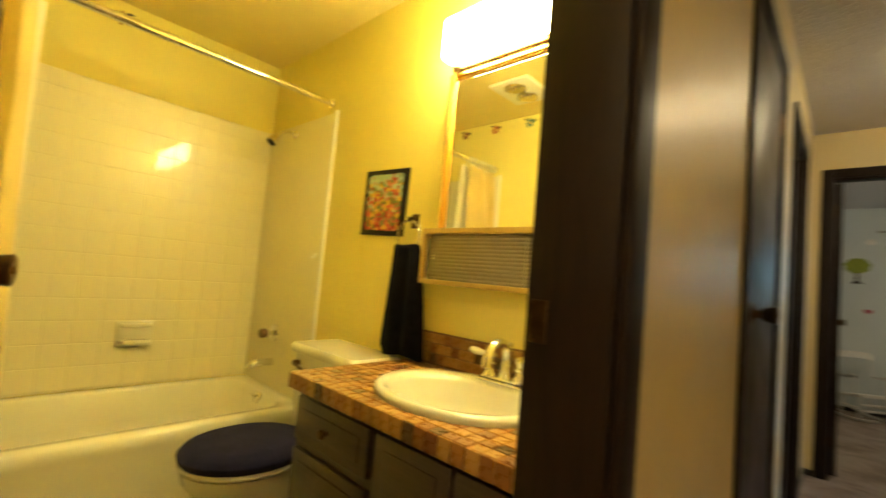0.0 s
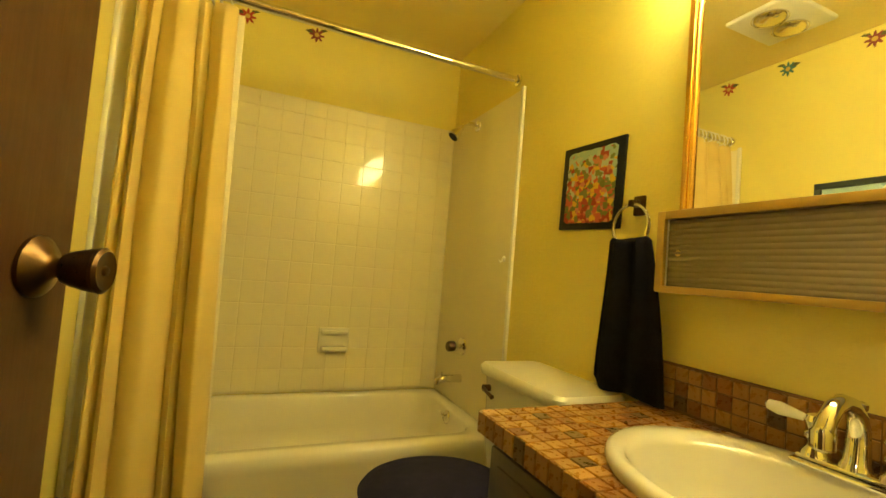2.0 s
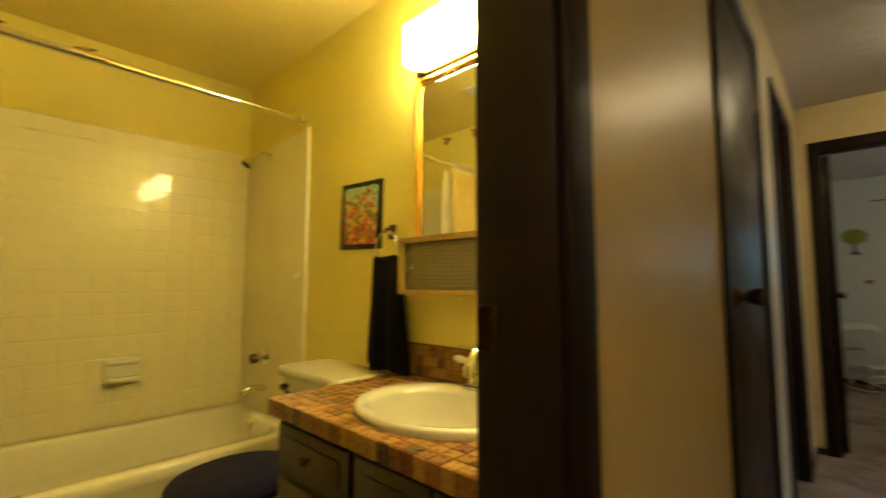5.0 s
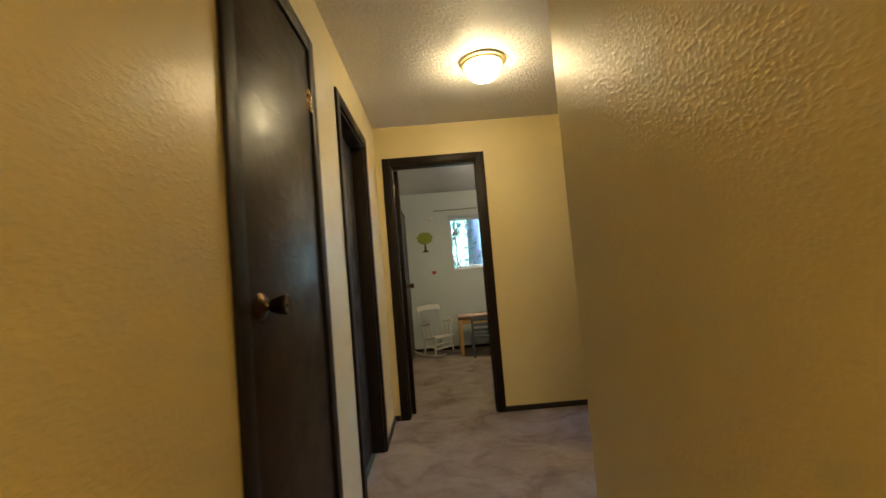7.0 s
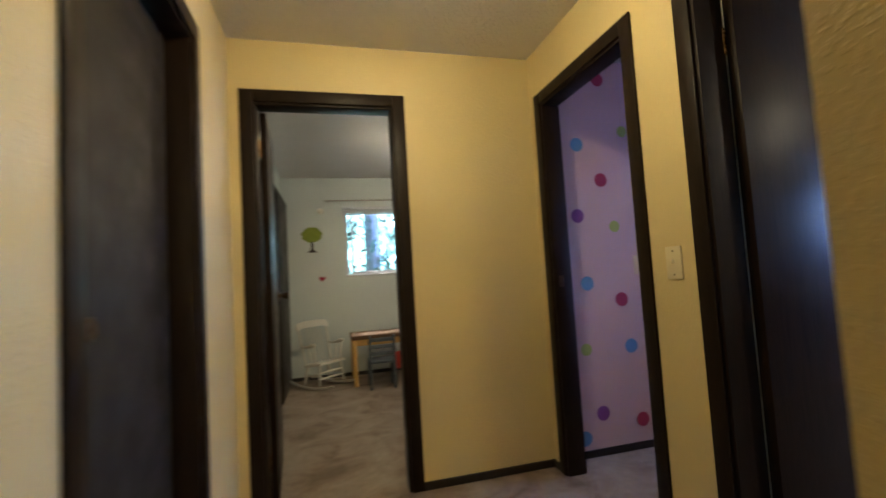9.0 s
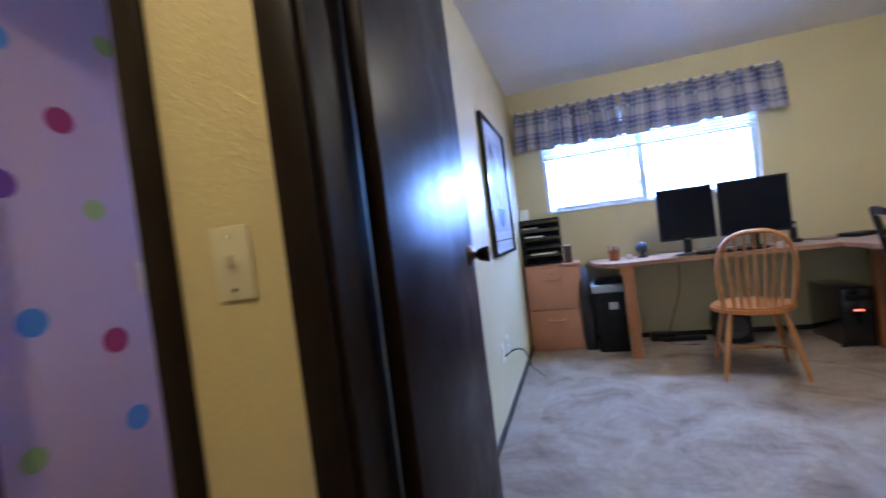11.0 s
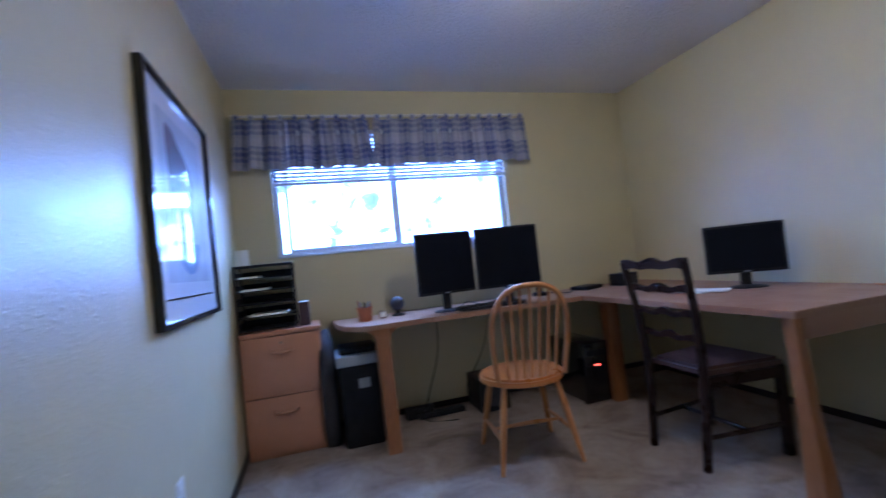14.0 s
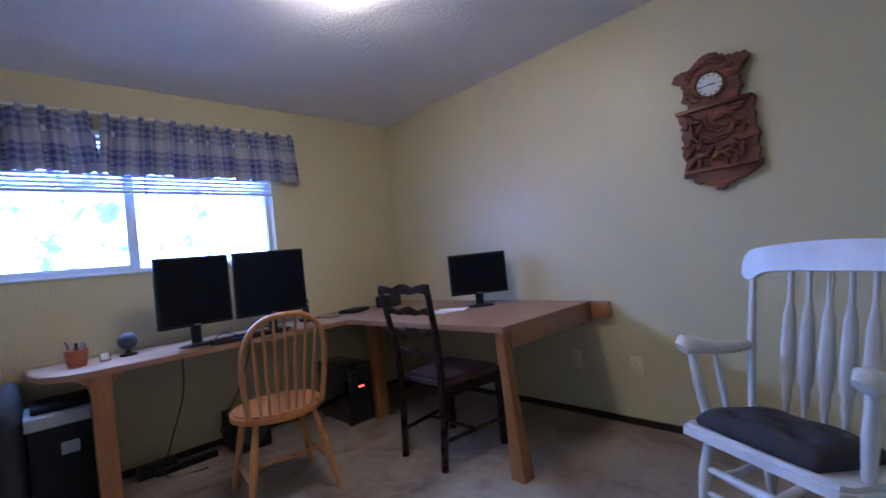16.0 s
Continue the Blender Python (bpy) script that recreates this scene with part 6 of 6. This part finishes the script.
part("driver", lathe(B(), [(0.085, 0.0), (0.082, 0.010), (0.068, 0.008), (0.03, 0.002), (0.02, 0.010), (0, 0.012)], 32, pose(-0.119, 0, 0.125, 0, -90, 0)), CUSHION, sub)
st = thing("power_strip", "black power strip on the floor", "power strip", pose(5.27, 1.97, 0))
part("strip", box(B(), -0.03, 0.03, -0.17, 0.17, 0.0, 0.035, 0.006), BLACK, st)
fb = thing("foot_rest", "low black bar under the desk", "foot rest", pose(5.30, 2.12, 0))
part("bar", box(B(), -0.03, 0.06, -0.10, 0.10, 0.0, 0.07, 0.008), BLACK, fb)

# windsor chair, back towards the room
wc = thing("windsor_chair", "maple hoop-back windsor chair facing the desk", "chair", pose(4.44, 1.71, 0, 0, 0, -7))
seat = [(0.225 * math.cos(k * math.pi / 20) * (1.0 if math.cos(k * math.pi / 20) > 0 else 0.95), (0.228 + 0.016 * math.cos(k * math.pi / 20)) * math.sin(k * math.pi / 20)) for k in range(40)]
part("seat", prism(B(), seat, 0.412, 0.45, bevel=0.013), MAPLE, wc)


def hoop_at(a):
    """A point of the balloon-shaped back at the angle a from its foot."""
    c, q = math.cos(a), math.sin(a)
    return (-0.165 - 0.10 * q ** 0.9, 0.178 * math.copysign(abs(c) ** 0.8, c) * (1.0 + 0.50 * q), 0.45 + 0.475 * q ** 0.8)


part("hoop", tube(B(), [hoop_at(k * math.pi / 32) for k in range(33)], 0.014, 12), MAPLEV, wc, "bent maple hoop")
for k in range(7):
    y, top = -0.123 + 0.041 * k, (-0.123 + 0.041 * k) * 1.24
    hx, hy, hz = min((hoop_at(math.radians(d / 2)) for d in range(76, 285)), key=lambda p: abs(p[1] - top))
    part("spindle", tube(B(), [(-0.172, y, 0.445), (-0.172 + (hx + 0.172) * 0.4, y + (hy - y) * 0.4, 0.45 + (hz - 0.45) * 0.4), (hx, hy, hz - 0.004)], [0.008, 0.009, 0.0065], 10), MAPLEV, wc)
for sx, sy, ex, ey in ((-0.125, -0.14, -0.20, -0.215), (-0.125, 0.14, -0.20, 0.215), (0.125, -0.14, 0.205, -0.21), (0.125, 0.14, 0.205, 0.21)):
    part("leg", tube(B(), [(sx, sy, 0.42), (sx + (ex - sx) * 0.35, sy + (ey - sy) * 0.35, 0.28), (sx + (ex - sx) * 0.7, sy + (ey - sy) * 0.7, 0.13), (ex, ey, 0)], [0.013, 0.0185, 0.016, 0.011], 12), MAPLEV, wc)
for y in (-0.189, 0.189):
    part("side_stretcher", tube(B(), [(-0.165, y, 0.15), (0.0, y * 0.99, 0.155), (0.172, y, 0.15)], [0.008, 0.013, 0.008], 10), MAPLEV, wc)
part("cross_stretcher", tube(B(), [(0, -0.187, 0.155), (0, 0, 0.158), (0, 0.187, 0.155)], [0.008, 0.013, 0.008], 10), MAPLEV, wc)

# ladder-back chair, facing the side wall
lc = thing("dining_chair", "dark mahogany ladder-back chair with leather seat", "chair", pose(4.03, 0.87, 0, 0, 0, 0))
for s in (-1, 1):
    part("back_leg", tube(B(), [(s * 0.165, 0.235, 0.0), (s * 0.170, 0.212, 0.25), (s * 0.175, 0.205, 0.46), (s * 0.190, 0.225, 0.72), (s * 0.205, 0.27, 0.975)], [0.020, 0.021, 0.022, 0.019, 0.017], 8), MAHOGANY, lc)
    part("front_leg", box(B(), s * 0.215 - 0.019, s * 0.215 + 0.019, -0.225, -0.187, 0, 0.43, 0.003), MAHOGANY, lc)
    part("side_stretcher", tube(B(), [(s * 0.17, 0.215, 0.15), (s * 0.214, -0.19, 0.15)], 0.012, 8), MAHOGANY, lc)
    part("side_rail", prism(B(), [(s * 0.16, 0.20), (s * 0.185, 0.20), (s * 0.232, -0.21), (s * 0.205, -0.21)], 0.375, 0.425), MAHOGANY, lc)
part("front_rail", box(B(), -0.196, 0.196, -0.222, -0.198, 0.375, 0.425, 0.002), MAHOGANY, lc)
part("cross_stretcher", cyl(B(), (-0.19, 0.0, 0.15), (0.19, 0.0, 0.15), 0.011), MAHOGANY, lc)
part("seat_pad", prism(B(), [(-0.165, 0.185), (0.165, 0.185), (0.222, -0.228), (-0.222, -0.228)], 0.427, 0.465, bevel=0.016), LEATHER, lc, "brown leather seat pad")


def wavy(z, y, w, h):
    """A wavy back rung."""
    top = [(x, z + h * 0.5 + 0.0075 * math.cos(x / w * 2 * math.pi * 1.0) + 0.004 * math.cos(x / w * 9)) for x in [-w + 2 * w * k / 24 for k in range(25)]]
    low = [(x, zz - h * (1.0 - 0.35 * math.sin((x + w) / (2 * w) * math.pi * 2) ** 2)) for x, zz in top]
    return prism(B(), top + low[::-1], -0.009, 0.009, Matrix.Translation((0, y, 0)) @ Matrix.Rotation(radians(90), 4, "X"))


for z, y, w, hgt in ((0.955, 0.268, 0.215, 0.055), (0.835, 0.243, 0.192, 0.04), (0.715, 0.224, 0.184, 0.036), (0.60, 0.212, 0.177, 0.036)):
    part("back_rung", wavy(z, y, w, hgt), MAHOGANY, lc)
part("carved_boss", box(B(), -0.022, 0.022, 0.228, 0.256, 0.82, 0.855, 0.006), MAHOGANY, lc)

rocker("rocking_chair", "worn white rocking chair with arrow-back slats", pose(2.41, 0.835, 0, 0, 0, -28), WORNWHITE, 1.0, True)


def tufted(hx, hy, th):
    """A square cushion that swells between a few stitched dimples."""
    bm, n, tops, lows = B(), 28, [], []
    tufts = [(-0.45, -0.4), (0.45, -0.4), (-0.45, 0.45), (0.45, 0.45), (0.0, 0.02)]
    for j in range(n + 1):
        hi, lo = [], []
        for i in range(n + 1):
            u, v = 2 * i / n - 1, 2 * j / n - 1
            x, y = u * hx * (1 - 0.05 * v * v), v * hy * (1 - 0.05 * u * u)
            edge = max(0.0, 1 - abs(u) ** 5) ** 0.5 * max(0.0, 1 - abs(v) ** 5) ** 0.5
            dent = sum(math.exp(-((u - a) ** 2 + (v - c) ** 2) / 0.035) for a, c in tufts)
            h = th * (0.30 + 0.70 * edge - 0.42 * dent) + 0.003 * math.sin(7 * u + 3 * v)
            hi.append(bm.verts.new((x, y, max(0.008, h))))
            lo.append(bm.verts.new((x * 0.97, y * 0.97, 0.0)))
        tops.append(hi), lows.append(lo)
    for j in range(n):
        for i in range(n):
            bm.faces.new((tops[j][i], tops[j][i + 1], tops[j + 1][i + 1], tops[j + 1][i]))
            bm.faces.new((lows[j][i], lows[j + 1][i], lows[j + 1][i + 1], lows[j][i + 1]))
    for k in range(n):
        bm.faces.new((tops[0][k + 1], tops[0][k], lows[0][k], lows[0][k + 1]))
        bm.faces.new((tops[n][k], tops[n][k + 1], lows[n][k + 1], lows[n][k]))
        bm.faces.new((tops[k][0], tops[k + 1][0], lows[k + 1][0], lows[k][0]))
        bm.faces.new((tops[k + 1][n], tops[k][n], lows[k][n], lows[k + 1][n]))
    return bm


cu = part("seat_cushion", tufted(0.215, 0.155, 0.070), CUSHION, smooth=80)
cu.matrix_basis = pose(2.41, 0.835, 0, 0, 0, -28) @ Matrix.Translation((0.02, 0.225, 0.425)) @ Matrix.Rotation(radians(7.5), 4, "X") @ Matrix.Translation((0, -0.178, 0.001))
tagged(cu, "dark charcoal tufted cushion on the rocking chair", "cushion")

# carved wall clock
ck = thing("wall_clock", "carved reddish wooden wall clock", "clock", pose(2.724, 0.043, 1.645, 0, 0, 180))
rng = random.Random(21)


def carve(pts, lo, hi, rough=0.006):
    """A raised carving with a scalloped outline."""
    out = []
    for i, (x, z) in enumerate(pts):
        x2, z2 = pts[(i + 1) % len(pts)]
        for k in range(4):
            u = k / 4
            b = rough * math.sin(math.pi * u * 2 + i) + rng.uniform(-rough, rough) * 0.5
            out.append((x + (x2 - x) * u + b, z + (z2 - z) * u + b * 0.8))
    return prism(B(), out, lo, hi, Matrix.Rotation(radians(90), 4, "X"), 0.004)


part("crest", carve([(-0.175, 0.26), (-0.155, 0.29), (-0.125, 0.297), (-0.095, 0.29), (-0.06, 0.322), (-0.025, 0.343), (0.0, 0.348), (0.025, 0.343), (0.06, 0.322), (0.10, 0.308), (0.135, 0.306), (0.16, 0.296), (0.175, 0.27), (0.13, 0.24), (0.12, 0.20), (0.135, 0.15), (0.10, 0.09), (-0.10, 0.09), (-0.135, 0.15), (-0.12, 0.20), (-0.13, 0.235)], 0.0, 0.045), CARVED, ck)
part("body", carve([(-0.165, 0.085), (0.172, 0.085), (0.165, 0.0), (0.178, -0.10), (0.168, -0.20), (0.178, -0.245), (0.10, -0.29), (0.03, -0.31), (-0.0, -0.345), (-0.03, -0.31), (-0.10, -0.29), (-0.165, -0.245), (-0.155, -0.20), (-0.16, -0.10), (-0.15, 0.0)], 0.0, 0.035), CARVED, ck)
part("shelf", box(B(), -0.17, 0.17, -0.058, 0, 0.078, 0.095, 0.003), CARVED, ck)
part("ledge", box(B(), -0.16, 0.16, -0.056, 0, -0.235, -0.222, 0.003), CARVED, ck)
bm = B()
for k in range(70):
    x, z, s = rng.uniform(-0.14, 0.14), rng.uniform(-0.205, 0.065), rng.uniform(0.010, 0.024)
    bmesh.ops.create_icosphere(bm, subdivisions=1, radius=s, matrix=Matrix.Translation((x, -0.042, z)) @ Matrix.Rotation(rng.uniform(0, 3), 4, "Y") @ Matrix.Diagonal((1.9, 0.9, rng.uniform(0.4, 0.9), 1)))
tagged(part("carving", bm, CARVED, ck, "deeply carved leaf and animal relief", 20), kind="stuff")
bm = B()
for k in range(26):
    a = rng.uniform(0, 6.28)
    bmesh.ops.create_icosphere(bm, subdivisions=1, radius=rng.uniform(0.012, 0.024), matrix=Matrix.Translation((0.105 * math.cos(a), -0.046, 0.205 + 0.10 * math.sin(a))) @ Matrix.Diagonal((1.2, 0.6, 0.8, 1)))
part("crest_leaves", bm, CARVED, ck, smooth=20)
part("bezel", lathe(B(), [(0.066, 0.044), (0.068, 0.058), (0.062, 0.062), (0.056, 0.056)], 32, pose(0, 0, 0.19, 90), False), BRASS, ck)
dl = part("dial", lathe(B(), [(0, 0.050), (0.060, 0.050), (0.060, 0.046)], 32, pose(0, 0, 0.19, 90)), PAPER, ck, "white clock dial")
for a in range(12):
    t = radians(30 * a)
    part("hour_mark", box(B(), -0.0022, 0.0022, -0.0515, -0.0502, 0.042, 0.053), BLACK, dl).matrix_basis = Matrix.Translation((0, 0, 0.19)) @ Matrix.Rotation(t, 4, "Y")
part("hour_hand", box(B(), -0.0025, 0.0025, -0.053, -0.0518, -0.006, 0.028), BLACK, dl).matrix_basis = Matrix.Translation((0, 0, 0.19)) @ Matrix.Rotation(radians(95), 4, "Y")
part("minute_hand", box(B(), -0.002, 0.002, -0.0545, -0.0533, -0.008, 0.044), BLACK, dl).matrix_basis = Matrix.Translation((0, 0, 0.19)) @ Matrix.Rotation(radians(262), 4, "Y")

# ---- tiles, last ----
T, GAP = 0.111, 0.0011
rng = random.Random(3)
columns = [(1.405, 1.492)] + [(1.405 - T * (k + 1), 1.405 - T * k) for k in range(12)]
courses = [(1.855, 1.936)] + [(1.855 - T * (k + 1), 1.855 - T * k) for k in range(13)]
shapes = {}
for y0, y1 in columns:
    for z0, z1 in courses:
        size = (round(y1 - y0, 3), round(z1 - z0, 3))
        if size not in shapes:
            hy, hz = size[0] / 2 - GAP, size[1] / 2 - GAP
            shapes[size] = mesh_of("tile", box(B(), -0.003, 0.0028, -hy, hy, -hz, hz, 0.0022, 2), TILEWHITE)
        piece("tile", shapes[size], surround, pose(-2.4585, (y0 + y1) / 2, (z0 + z1) / 2, 0, rng.uniform(-0.12, 0.12), rng.uniform(-0.12, 0.12)))
S = 0.0485 * 0.76
me = mesh_of("tile", box(B(), -S / 2 + 0.0018, S / 2 - 0.0018, -S / 2 + 0.0018, S / 2 - 0.0018, 0, 0.005, 0.0012, 1), MOSAIC)
tall = mesh_of("tile", box(B(), -S / 2 + 0.0018, S / 2 - 0.0018, -0.0225, 0.0225, 0, 0.005, 0.0012, 1), MOSAIC)
for i in range(24):
    for j in range(14):
        x, y = -0.921 + S * i, 0.979 + S * j
        if y > 1.49 or ((x + 0.485) / 0.24) ** 2 + ((y - 1.225) / 0.20) ** 2 < 1:
            continue
        piece("tile", me, counter, pose(x, y, 0.7832 + rng.uniform(0, 0.0006), rng.uniform(-.5, .5), rng.uniform(-.5, .5), rng.choice((0, 90, 180, 270))))
for i in range(24):
    x = -0.921 + S * i
    piece("tile", tall, counter, pose(x, 0.9605, 0.766, 90 + rng.uniform(-.6, .6), 0, 0))
    for k in range(3):
        piece("tile", me, counter, pose(x, 1.4885, 0.8085 + S * k, 90 + rng.uniform(-.6, .6), rng.choice((0, 90, 180)), 0))
for j in range(14):
    piece("tile", tall, counter, pose(-0.9395, 0.979 + S * j, 0.766, 90, 0, -90))
